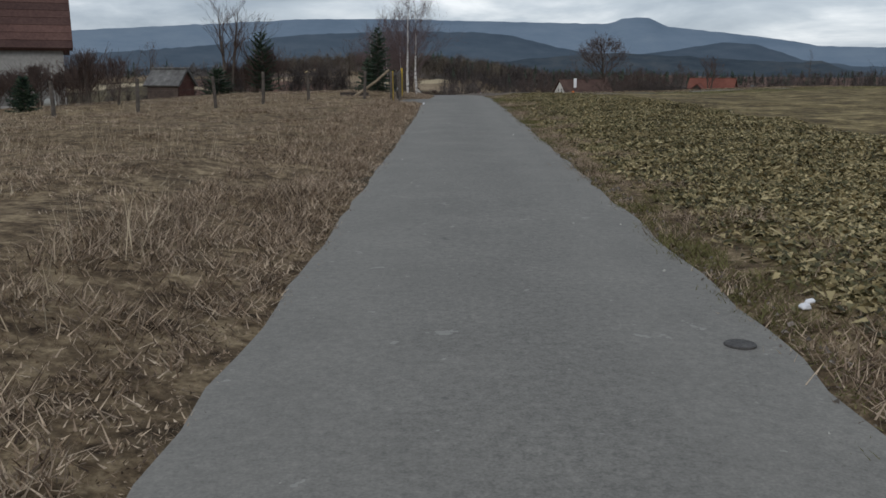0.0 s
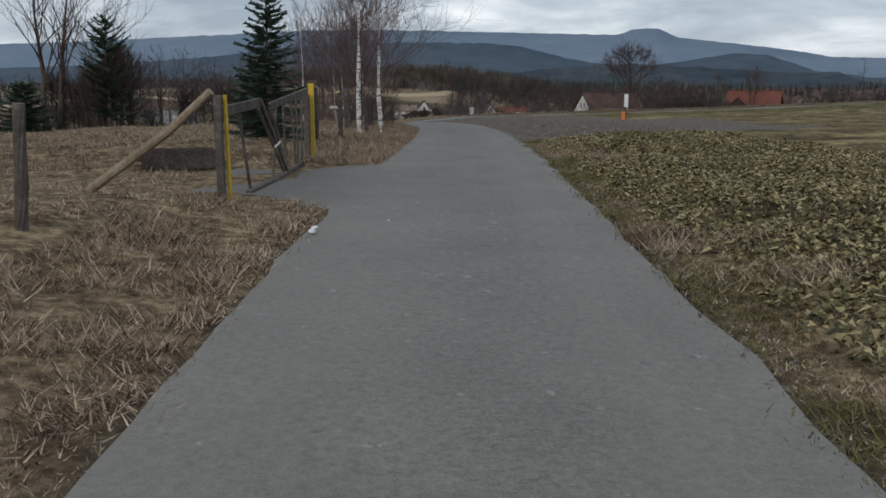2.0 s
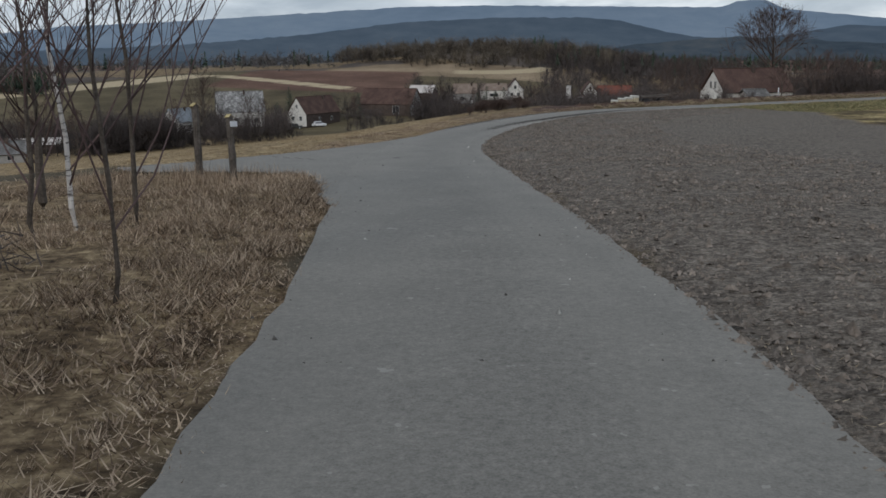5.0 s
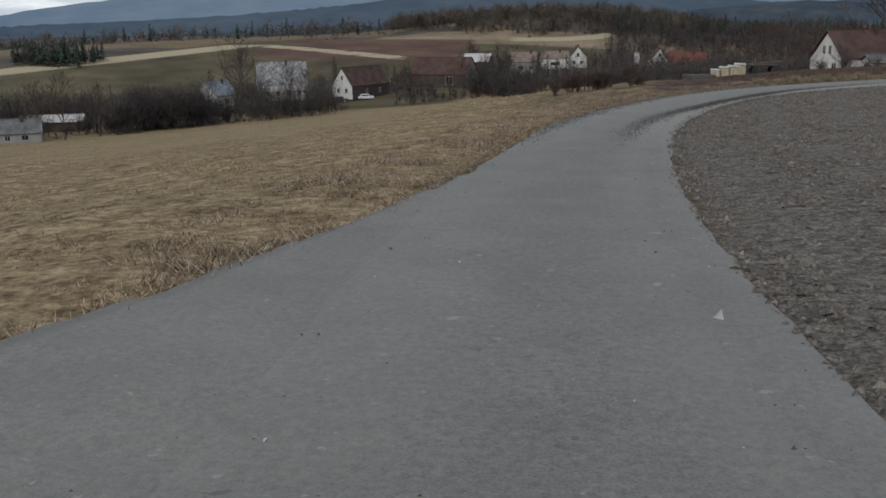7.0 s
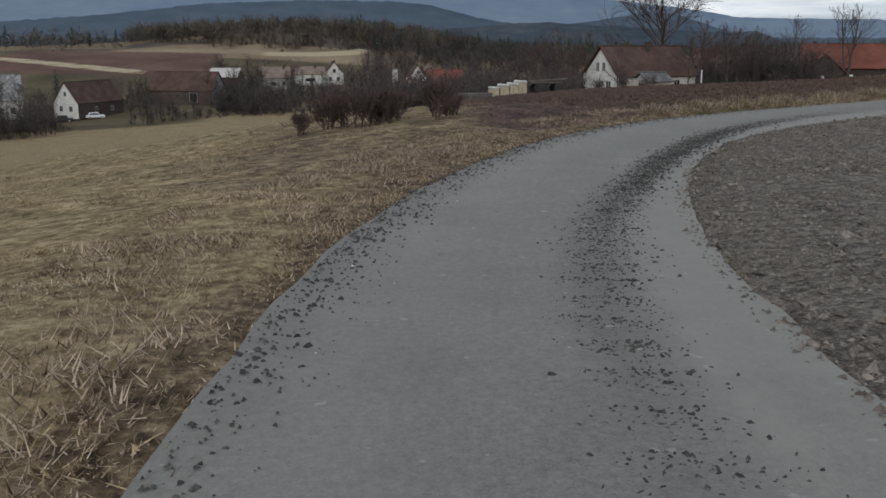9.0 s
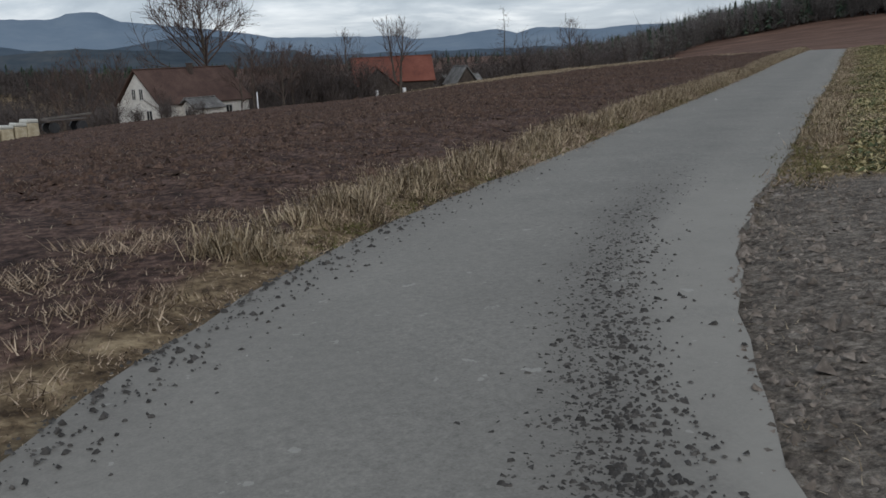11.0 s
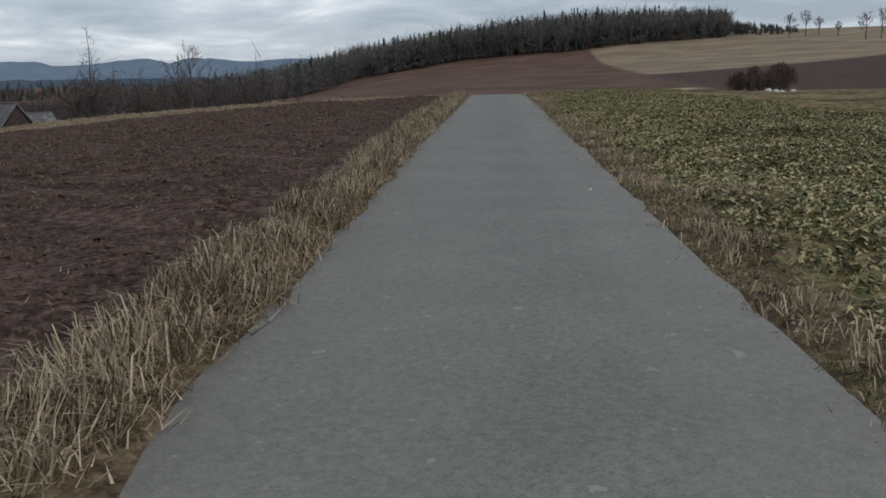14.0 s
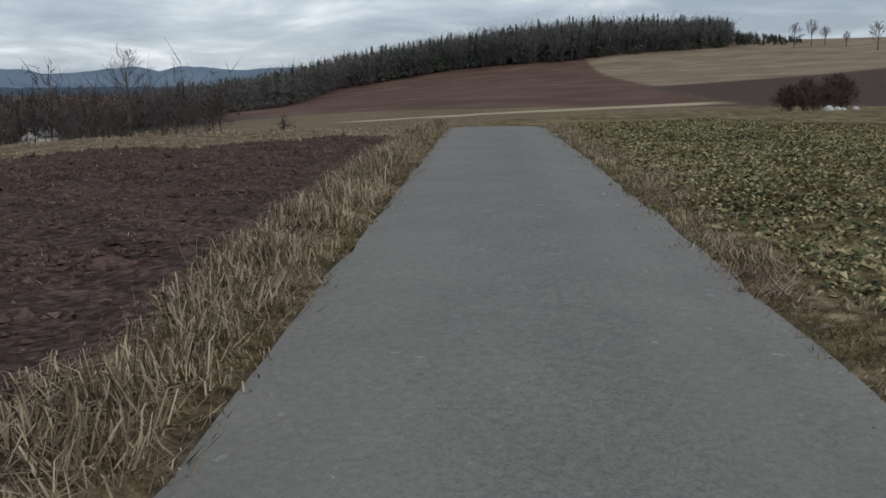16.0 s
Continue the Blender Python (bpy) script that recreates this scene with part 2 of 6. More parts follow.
M_YELLOW = two_scale("faded_yellow_paint", (0.42, 0.27, 0.03), (0.58, 0.39, 0.05), (0.66, 0.48, 0.1), 12, 2)
M_WHITE = two_scale("stained_white_render", (0.40, 0.385, 0.36), (0.62, 0.6, 0.56), (0.74, 0.72, 0.68), 6, 0.6)
M_GREYWALL = two_scale("grey_render", (0.2, 0.195, 0.185), (0.29, 0.28, 0.265), (0.37, 0.36, 0.34), 8, 0.7)
M_PLINTH = two_scale("pale_plinth", (0.42, 0.41, 0.39), (0.52, 0.51, 0.49), (0.6, 0.59, 0.57), 8, 1)
M_BROWNWALL = two_scale("brown_brick_wall", (0.045, 0.034, 0.029), (0.08, 0.06, 0.051), (0.13, 0.10, 0.086), 7, 0.8)
M_BRICK = two_scale("dark_red_brick", (0.05, 0.024, 0.02), (0.085, 0.04, 0.033), (0.13, 0.065, 0.054), 9, 1.2)
M_ROOF = two_scale("dark_brown_roof_tile", (0.055, 0.03, 0.026), (0.092, 0.05, 0.043), (0.13, 0.076, 0.064), 9, 0.7, per="object")
M_OLDROOF = two_scale("old_brown_roof_tile", (0.045, 0.027, 0.022), (0.082, 0.049, 0.04), (0.135, 0.085, 0.068), 9, 0.5)
M_REDROOF = two_scale("orange_red_roof_tile", (0.11, 0.042, 0.03), (0.175, 0.062, 0.044), (0.25, 0.105, 0.075), 9, 0.5)
M_SLATE = two_scale("grey_patched_roof", (0.06, 0.057, 0.054), (0.14, 0.136, 0.132), (0.27, 0.265, 0.255), 3, 0.6)
M_PATCHROOF = two_scale("patched_white_and_grey_roof", (0.05, 0.048, 0.046), (0.2, 0.195, 0.19), (0.52, 0.51, 0.5), 2.2, 0.7)
M_PALEROOF = two_scale("whitish_sheet_roof", (0.34, 0.3, 0.28), (0.5, 0.46, 0.43), (0.62, 0.58, 0.55), 4, 0.6, 0.6)
M_DUNROOF = two_scale("dun_roof_tile", (0.13, 0.095, 0.075), (0.21, 0.16, 0.13), (0.3, 0.24, 0.2), 7, 0.6)
M_DARKPAINT = two_scale("dark_green_grey_car_paint", (0.03, 0.034, 0.032), (0.05, 0.055, 0.052), (0.08, 0.085, 0.08), 9, 1, 0.35)
M_BLUEROOF = two_scale("blue_grey_sheet_roof", (0.16, 0.18, 0.2), (0.22, 0.25, 0.28), (0.3, 0.33, 0.36), 5, 0.6, 0.5)
M_GLASS, nt, b = mat("window_glass", 0.08, spec=0.5)
b.inputs["Base Color"].default_value = (0.02, 0.024, 0.028, 1)
M_WIRE = two_scale("rusty_fence_wire", (0.06, 0.05, 0.045), (0.11, 0.095, 0.085), (0.2, 0.18, 0.16), 40, 5, 0.6, metal=0.6)
M_BALE = two_scale("white_bale_wrap", (0.36, 0.355, 0.32), (0.5, 0.49, 0.44), (0.62, 0.61, 0.56), 5, 0.8, 0.5)
M_STRAWBALE = two_scale("cream_straw_bale", (0.26, 0.21, 0.13), (0.42, 0.36, 0.25), (0.55, 0.49, 0.37), 14, 2)
M_TIMBER = two_scale("stacked_grey_timber", (0.06, 0.055, 0.05), (0.12, 0.11, 0.1), (0.2, 0.185, 0.17), 14, 3, per="island")
M_ORANGE = two_scale("orange_plastic", (0.55, 0.14, 0.04), (0.68, 0.19, 0.055), (0.74, 0.26, 0.09), 10, 2, 0.5)
M_SIGN = two_scale("white_sign_paint", (0.6, 0.6, 0.62), (0.74, 0.74, 0.76), (0.8, 0.8, 0.8), 10, 2, 0.5)
M_DARKMETAL = two_scale("dark_painted_metal", (0.02, 0.02, 0.021), (0.034, 0.034, 0.036), (0.06, 0.06, 0.06), 14, 2, 0.5)
M_MUD = two_scale("dark_dried_mud", (0.03, 0.028, 0.027), (0.068, 0.063, 0.059), (0.135, 0.127, 0.118), 30, 4, per="island")
M_TAR = two_scale("dark_tar", (0.03, 0.03, 0.03), (0.045, 0.044, 0.043), (0.07, 0.068, 0.065), 30, 4, 0.7)
M_LID = two_scale("worn_iron_lid", (0.035, 0.032, 0.03), (0.065, 0.06, 0.056), (0.11, 0.103, 0.096), 60, 8, 0.7)
M_STONE = two_scale("pale_stone_chip", (0.3, 0.29, 0.27), (0.42, 0.41, 0.38), (0.55, 0.53, 0.5), 14, 2, per="island")

# far ranges: wooded ridges, the blue haze of distance mixed into their base colours
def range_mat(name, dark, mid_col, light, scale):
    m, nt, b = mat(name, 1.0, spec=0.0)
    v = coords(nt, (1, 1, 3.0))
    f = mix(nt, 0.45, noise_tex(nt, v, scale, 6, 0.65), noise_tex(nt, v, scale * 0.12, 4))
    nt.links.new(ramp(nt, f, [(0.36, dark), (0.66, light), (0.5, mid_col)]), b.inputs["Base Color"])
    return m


M_RANGE_FAR = range_mat("haze_blue_distant_range", (0.14, 0.188, 0.245), (0.165, 0.215, 0.275), (0.20, 0.25, 0.305), 0.006)
M_RANGE_MID = range_mat("dark_haze_blue_wooded_ridge", (0.068, 0.092, 0.12), (0.082, 0.107, 0.136), (0.105, 0.13, 0.158), 0.012)
M_RANGE_NEAR = range_mat("hazed_dark_wooded_foothill", (0.04, 0.055, 0.07), (0.058, 0.074, 0.09), (0.09, 0.1, 0.108), 0.03)


# ---- building helpers ----
def mesh_of(name, verts, faces, mats=(), slots=None, smooth=False):
    me = bpy.data.meshes.new(name)
    me.from_pydata([tuple(p) for p in verts], [], [tuple(f) for f in faces])
    for m in mats:
        me.materials.append(m)
    if slots is not None:
        me.polygons.foreach_set("material_index", np.asarray(slots, dtype=np.int32))
    if smooth:
        me.polygons.foreach_set("use_smooth", np.ones(len(me.polygons), dtype=bool))
    me.update()
    return me


def tri_mesh(name, verts, tris, material):
    """A large mesh of triangles from arrays."""
    verts, tris = np.asarray(verts, dtype=np.float32), np.asarray(tris, dtype=np.int32)
    me = bpy.data.meshes.new(name)
    me.vertices.add(len(verts))
    me.vertices.foreach_set("co", verts.ravel())
    me.loops.add(tris.size)
    me.loops.foreach_set("vertex_index", tris.ravel())
    me.polygons.add(len(tris))
    me.polygons.foreach_set("loop_start", np.arange(0, tris.size, 3, dtype=np.int32))
    me.polygons.foreach_set("loop_total", np.full(len(tris), 3, dtype=np.int32))
    me.materials.append(material)
    me.update(calc_edges=True)
    me.validate()
    return me


def bm_box(bm, size, centre=(0, 0, 0), turn=(0, 0, 0), bevel=0.0, taper=1.0):
    made = bmesh.ops.create_cube(bm, size=1.0)["verts"]
    for p in made:
        p.co = Vector((p.co.x * size[0], p.co.y * size[1], p.co.z * size[2]))
        if taper != 1.0 and p.co.z > 0:
            p.co.x, p.co.y = p.co.x * taper, p.co.y * taper
    if bevel > 0:
        edges = list({e for p in made for e in p.link_edges})
        got = bmesh.ops.bevel(bm, geom=edges, offset=bevel, segments=1, affect="EDGES")
        made = got["verts"]
    m = pose(*centre, *turn)
    for p in made:
        p.co = m @ p.co
    return made


def bm_tube(bm, points, radii, sides=6, caps=True):
    rings = []
    for n, (p, r) in enumerate(zip(points, radii)):
        a, c = Vector(points[max(n - 1, 0)]), Vector(points[min(n + 1, len(points) - 1)])
        q = (c - a).to_track_quat("Z", "Y")
        rings.append([bm.verts.new(Vector(p) + q @ Vector((r * math.cos(t), r * math.sin(t), 0))) for t in (2 * math.pi * k / sides for k in range(sides))])
    for lo, hi in zip(rings, rings[1:]):
        for k in range(sides):
            bm.faces.new((lo[k], lo[(k + 1) % sides], hi[(k + 1) % sides], hi[k]))
    if caps:
        bm.faces.new(rings[0][::-1])
        bm.faces.new(rings[-1])


def thing(name, at, label, category, group="", kind=""):
    ob = new(name)
    ob.empty_display_size = 0.1
    ob.matrix_basis = at
    return tagged(ob, label, category, group, kind)


def part(name, bm, material, parent, label=""):
    """Links a bmesh, in the parent's own coordinates, as one mesh under it."""
    me = bpy.data.meshes.new(name)
    bm.to_mesh(me)
    bm.free()
    me.materials.append(material)
    ob = new(name, me)
    ob.parent = parent
    return tagged(ob, label) if label else ob


def single(name, me, label, category, group="", kind="", at=None):
    ob = new(name, me)
    if at is not None:
        ob.matrix_basis = at
    return tagged(ob, label, category, group, kind)


# ---- the lie of the land ----
# the lane's middle line: x, y and the height of its surface
LANE = [
    (0.3, -40, -0.2), (0.28, 0, 0.0), (0.2, 13, 0.1), (0.05, 26, 0.25), (-0.1, 39, 0.36), (-0.15, 46, 0.33), (-0.4, 56, 0.2),
    (-0.95, 65, 0.02), (-1.95, 71, -0.11), (-2.9, 76, -0.26), (-3.8, 81.3, -0.49), (-4.4, 86, -0.73), (-4.7, 91, -0.92),
    (-4.72, 95, -1.07), (-4.5, 100, -1.22), (-4.1, 104.6, -1.34), (-3.08, 109, -1.37), (-1.32, 112.95, -1.33), (1.0, 116.1, -1.29),
    (4.0, 118.75, -1.27), (8.3, 121.65, -1.25), (12.8, 124.8, -1.23), (22.7, 131.5, -1.16), (32.3, 138.1, -1.06),
    (43.3, 145.7, -0.85), (58, 155.7, -0.66), (70, 164, -0.75), (84, 173.6, -2.0),
]
# the side lane that leaves at the junction
SIDE = [(-3.9, 81.8, -0.5), (-6.6, 80.2, -0.56), (-9.5, 78.5, -0.72), (-14, 76.0, -1.1), (-22, 72.0, -1.9), (-36, 64.0, -3.4), (-60, 50, -5.0)]


def smooth_line(ctrl, step=0.5):
    """A Catmull-Rom line through the control points, at even steps."""
    c = np.array([ctrl[0], *ctrl, ctrl[-1]], dtype=float)
    c[0], c[-1] = 2 * c[1] - c[2], 2 * c[-2] - c[-3]
    out = []
    for p0, p1, p2, p3 in zip(c, c[1:], c[2:], c[3:]):
        for u in np.linspace(0, 1, max(2, int(np.linalg.norm(p2 - p1) / 0.2)), endpoint=False):
            out.append(0.5 * (2 * p1 + (p2 - p0) * u + (2 * p0 - 5 * p1 + 4 * p2 - p3) * u * u + (3 * p1 - p0 - 3 * p2 + p3) * u**3))
    out = np.array(out + [c[-2]])
    run = np.r_[0, np.cumsum(np.linalg.norm(np.diff(out[:, :2], axis=0), axis=1))]
    s = np.arange(0, run[-1], step)
    return np.stack([np.interp(s, run, out[:, k]) for k in range(3)], 1)


lane, side = smooth_line(LANE), smooth_line(SIDE)


def headings(line):
    h = np.gradient(line[:, :2], axis=0)
    return h / np.linalg.norm(h, axis=1, keepdims=True)


lane_h, side_h = headings(lane), headings(side)


def beside(x, y, line, heads):
    """For arrays of places: how far to the right of the line (left is negative), and the index of the nearest step."""
    x, y = np.ravel(x), np.ravel(y)
    off, idx = np.empty(len(x)), np.empty(len(x), dtype=int)
    for a in range(0, len(x), 4000):
        xs, ys = x[a : a + 4000], y[a : a + 4000]
        d2 = (xs[:, None] - line[None, :, 0]) ** 2 + (ys[:, None] - line[None, :, 1]) ** 2
        i = d2.argmin(1)
        dx, dy = xs - line[i, 0], ys - line[i, 1]
        sign = np.sign(dx * heads[i, 1] - dy * heads[i, 0])
        off[a : a + 4000], idx[a : a + 4000] = np.sqrt(d2[np.arange(len(i)), i]) * np.where(sign == 0, 1, sign), i
    return off, idx


# broad swells and hollows: x, y, reach, height
HILLS = [
    (760, 310, 200, 25.3), (-80, 310, 110, -9.6), (-360, 170, 110, -16.9), (200, 520, 110, -14.0),
    (690, -250, 350, 13.0), (-500, 730, 200, -19.8), (-80, 170, 60, -4.9), (620, 520, 110, 14.5),
    (200, 170, 60, -2.9), (60, 380, 60, -8.5), (410, 940, 200, -8.6), (-80, 590, 110, 3.5),
    (-500, -40, 110, -13.1), (270, -180, 110, -10.0), (900, 450, 110, 10.1), (-10, 870, 110, -5.2),
    (-80, 310, 60, -4.6), (550, 100, 110, 6.8), (130, 310, 60, -3.3), (-10, 100, 60, 1.7),
    (130, 30, 60, -1.8), (-220, 170, 110, -7.8), (-220, 450, 110, 4.2), (340, 100, 110, -3.1),
    (-48, 520, 46, 6.5), (5, 530, 40, 3.0), (8, 182, 20, 1.9), (58, 182, 9, 0.6), (51, 191, 9, 0.6), (64, 174.5, 8, 0.5),
]


def value_noise(x, y, seed=0):
    """Smooth noise in 0..1 on arrays."""
    xi, yi = np.floor(x).astype(np.int64), np.floor(y).astype(np.int64)
    fx, fy = x - xi, y - yi
    fx, fy = fx * fx * (3 - 2 * fx), fy * fy * (3 - 2 * fy)

    def h(a, c):
        n = (a * 374761393 + c * 668265263 + seed * 1274126177) & 0x7FFFFFFF
        n = ((n ^ (n >> 13)) * 1274126177) & 0x7FFFFFFF
        return ((n ^ (n >> 16)) & 0xFFFF) / 65535.0

    return (h(xi, yi) * (1 - fx) + h(xi + 1, yi) * fx) * (1 - fy) + (h(xi, yi + 1) * (1 - fx) + h(xi + 1, yi + 1) * fx) * fy


def step(a, lo, hi):
    t = np.clip((a - lo) / (hi - lo), 0, 1)
    return t * t * (3 - 2 * t)


def land_z(x, y, rough=True):
    """The height of the ground at arrays of places."""
    x, y = np.asarray(x, dtype=float), np.asarray(y, dtype=float)
    shape = x.shape
    x, y = x.ravel(), y.ravel()
    z = np.full(len(x), -1.0)
    for hx, hy, reach, height in HILLS:
        z += height * np.exp(-((x - hx) ** 2 + (y - hy) ** 2) / (2 * reach * reach))
    r = np.hypot(x - 20, y - 90)
    z += 6 * (value_noise(x / 140, y / 140, 3) - 0.5) * step(r, 300, 700)
    for line, heads, reach in ((side, side_h, 9.0), (lane, lane_h, 20.0)):
        off, i = beside(x, y, line, heads)
        d = np.abs(off)
        w = np.where(d < 2.2, 1.0, np.exp(-(((d - 2.2) / reach) ** 2)))
        z = z * (1 - w) + line[i, 2] * w
    # banks: the left verge stands a little over the lane, the yellow field falls away from it
    off, i = beside(x, y, lane, lane_h)
    along = lane[i, 1]
    z += 0.28 * (1 - np.exp(-(((along - 39.2) / 3.1) ** 6))) * step(-off, 1.7, 4.0) * (1 - step(-off, 9, 22)) * (1 - step(along, 58, 70))
    z += 0.10 * step(off, 1.8, 3.2) * (1 - step(off, 12, 30))
    z -= 0.9 * step(-off, 2.5, 14) * step(along, 74, 90) * (1 - step(along, 112, 118)) * (1 - step(-off, 16, 40))
    z += 0.10 * step(-off, 1.5, 1.9) * (1 - step(-off, 2.0, 2.8)) * step(along, 116, 120)
    if rough:
        near = (1 - 0.8 * np.exp(-(((along - 39.2) / 3.0) ** 6)) * (off > -4)) * step(np.minimum(np.abs(off), np.abs(beside(x, y, side, side_h)[0])), 1.6, 3.0) * (1 - step(r, 150, 260))
        z += near * (0.16 * (value_noise(x / 2.3, y / 2.3, 5) - 0.5) + 0.10 * (value_noise(x / 0.9, y / 0.9, 6) - 0.5))
    return z.reshape(shape)


def ground(x, y):
    return float(land_z(np.array([x]), np.array([y]))[0])


# the asphalt apron of the junction: the grass corner's edge and the far edge, both from the lane to the side lane
APRON_NEAR = [(-3.3, 72.0), (-3.95, 73.0), (-4.3, 74.2), (-4.72, 75.4), (-5.0, 76.25), (-5.5, 76.85), (-6.25, 77.25), (-7.2, 77.4), (-8.9, 77.0)]
APRON_FAR = [(-5.75, 101.0), (-6.0, 97.0), (-6.3, 93.5), (-6.62, 90.3), (-7.15, 87.2), (-7.7, 85.0), (-8.4, 83.1), (-9.3, 81.5), (-10.4, 79.9)]


def in_outline(x, y, pts):
    """Which of the places lie inside a closed outline."""
    inside = np.zeros(len(x), dtype=bool)
    for (x0, y0), (x1, y1) in zip(pts, pts[1:] + pts[:1]):
        if y0 != y1:
            inside ^= ((y0 > y) != (y1 > y)) & (x < x0 + (y - y0) * (x1 - x0) / (y1 - y0))
    return inside


def on_apron(x, y):
    return in_outline(np.ravel(x), np.ravel(y), APRON_NEAR + APRON_FAR[::-1])


def ramped(d, wide):
    """A signed distance as a share, one half on the border."""
    return np.clip(0.5 + d / (2 * wide), 0, 1)


def across(x, y, p, q):
    """How far to the right of the line from p to q."""
    dx, dy = q[0] - p[0], q[1] - p[1]
    return ((x - p[0]) * dy - (y - p[1]) * dx) / math.hypot(dx, dy)


def both(*shares):
    low = shares[0]
    for s in shares[1:]:
        low = np.minimum(low, s)
    return low


def field_end(x, y):
    """Metres beyond the cross border where the ploughed field ends."""
    return 0.82 * (x - 62.3) + 0.57 * (y - 158.6)


def covers(x, y):
    """What grows where: rape, ploughed, tilled, bare soil, woodland litter, stubble, olive pasture, red soil, buff grass, straw-coloured meadow; each 0..1."""
    off, i = beside(x, y, lane, lane_h)
    along = lane[i, 1]
    right = step(off, 0.2, 0.8)
    grey = right * (1 - step(x, 11.5, 13.5)) * step(y - 50 - 0.8 * (x - 1.5), -1, 1) * (1 - step(y - 119 + 1.1 * (x - 7), -1, 1)) * step(off, 1.2, 1.5)
    rape = right * step(off, 1.9, 2.3) * (1 - grey) * (1 - step(np.hypot(x - 60, y - 60), 200, 230)) * ramped(199 - 0.12 * (x - 135) - y, 6)
    ploughed = step(-off, 2.0, 2.3) * step(x + 3 - 0.03 * (y - 115), -1.5, 1.5) * step(along, 112, 115) * ramped(-field_end(x, y), 1.5) * (1 - step(y, 196, 200) * (1 - step(x, 30, 40)))
    # the hill beyond the lane's end: red ploughland, a buff field and a dark strip below it
    hill = both(ramped(x - 183, 12), ramped(y - 150, 12), ramped(330 - np.abs(x - 500), 20))
    edge = across(x, y, (270, 248), (471, 375))
    fold = y - (248 - 0.373 * (x - 270))
    red_hill = both(hill, ramped(-edge, 10))
    buff = both(hill, ramped(edge, 10), ramped(fold, 10))
    ploughed = np.maximum(ploughed, both(hill, ramped(edge, 10), ramped(-fold, 10)))
    # pale farm track across the lane's end, and the rim of the buff field
    track = both(ramped(4.5 - np.abs(across(x, y, (150, 229), (205, 203))), 4), ramped(36 - np.abs(x - 172), 8))
    # the slopes beyond the village
    crest = across(x, y, (-192, 325), (-139, 429))
    bank = both(ramped(y - 262 - 0.25 * (x + 190), 15), ramped(-45 - x, 20), ramped(crest + 24, 8), ramped(450 - y, 15))
    strip = both(ramped(7 - np.abs(crest + 12), 8), ramped(432 - y, 8), ramped(y - 250, 20))
    strip = np.maximum(strip, both(ramped(4.0 - np.abs(across(x, y, (-140, 428), (-82, 404))), 5), ramped(30 - np.abs(x + 111), 5)))
    red_bank = both(ramped(x + 137, 8), ramped(y - 396, 8), ramped(452 - y - 0.1 * (x + 90), 8), ramped(-62 - x, 10))
    knoll = both(ramped(1 - np.hypot((x + 45) / 62, (y - 440) / 42), 0.25), ramped(472 - y, 10))
    rim = both(ramped(4.0 - np.abs(np.hypot((x + 48) / 1.0, y - 498) - 46), 5), ramped(x + 48, 10), ramped(475 - y, 10))
    olive = np.maximum(bank, both(knoll, ramped(455 - y, 12)))
    buff = np.maximum(buff, both(knoll, ramped(y - 440, 10)))
    reddish = np.maximum(red_hill, red_bank)
    soil = 1 - step(np.abs(off) - 0.2 * value_noise(x * 0.8, y * 0.8, 9), 1.16, 1.40)
    soil = np.maximum(soil, (1 - step(np.abs(beside(x, y, side, side_h)[0]), 1.9, 2.6)))
    soil = np.maximum(soil * (1 - grey), on_apron(x, y) * 1.0)
    far = step(np.hypot(x - 20, y - 100), 200, 300)
    patchy = value_noise(x / 110, y / 70, 12) + 0.3 * (value_noise(x / 30, y / 25, 13) - 0.5)
    litter = far * (1 - both(ramped(patchy - 0.62, 0.12), 1 - 0 * x))
    pick = value_noise(x / 95 + 7, y / 55, 15)
    away = step(np.hypot(x - 20, y - 100), 430, 520) * (1 - hill)
    olive = np.maximum(olive, away * ramped(pick - 0.66, 0.06))
    reddish = np.maximum(reddish, away * ramped(0.30 - pick, 0.06))
    straw = step(-off, 1.6, 2.2) * step(beside(x, y, side, side_h)[0], 1.8, 2.6) * step(along, 74, 77) * (1 - step(y, 300, 330)) * (1 - ploughed) * (x < 30) * (1 - 0.55 * step(y, 103, 112) * step(x, -12, -7))
    return rape, ploughed, grey, soil, litter, np.clip(np.maximum(np.maximum(strip, track), rim), 0, 1), olive, reddish, buff, straw, 0 * x, 0 * x


def spread(lo, hi, fine_lo, fine_hi, fine, grow, mid_lo, mid_hi, cap=6.0):
    """Grid lines: even in the middle, wider and wider outwards, but no wider than cap in the middle distance."""
    mid_part = list(np.arange(fine_lo, fine_hi + 1e-6, fine))
    out, gap, a = [], fine, fine_hi
    while a < hi:
        gap = min(gap * grow, cap) if a < mid_hi else gap * grow
        a += gap
        out.append(min(a, hi))
    back, gap, a = [], fine, fine_lo
    while a > lo:
        gap = min(gap * grow, cap) if a > mid_lo else gap * grow
        a -= gap
        back.append(max(a, lo))
    return np.array(back[::-1] + mid_part + out)


gx, gy = spread(-4300, 4300, -22, 84, 0.8, 1.07, -215, 215), spread(-4300, 4300, -6, 176, 0.8, 1.07, -10, 500)
GX, GY = np.meshgrid(gx, gy)
GZ = land_z(GX, GY)
off_road, _ = beside(GX, GY, lane, lane_h)
off_side, _ = beside(GX, GY, side, side_h)
under = np.where(on_apron(GX, GY), 0, np.minimum(np.abs(off_road), np.abs(off_side))).reshape(GX.shape)
GZ = GZ - 0.10 * (1 - step(under, 1.3, 1.9))
nx, ny = len(gx), len(gy)
quads = [(r * nx + c, r * nx + c + 1, (r + 1) * nx + c + 1, (r + 1) * nx + c) for r in range(ny - 1) for c in range(nx - 1)]
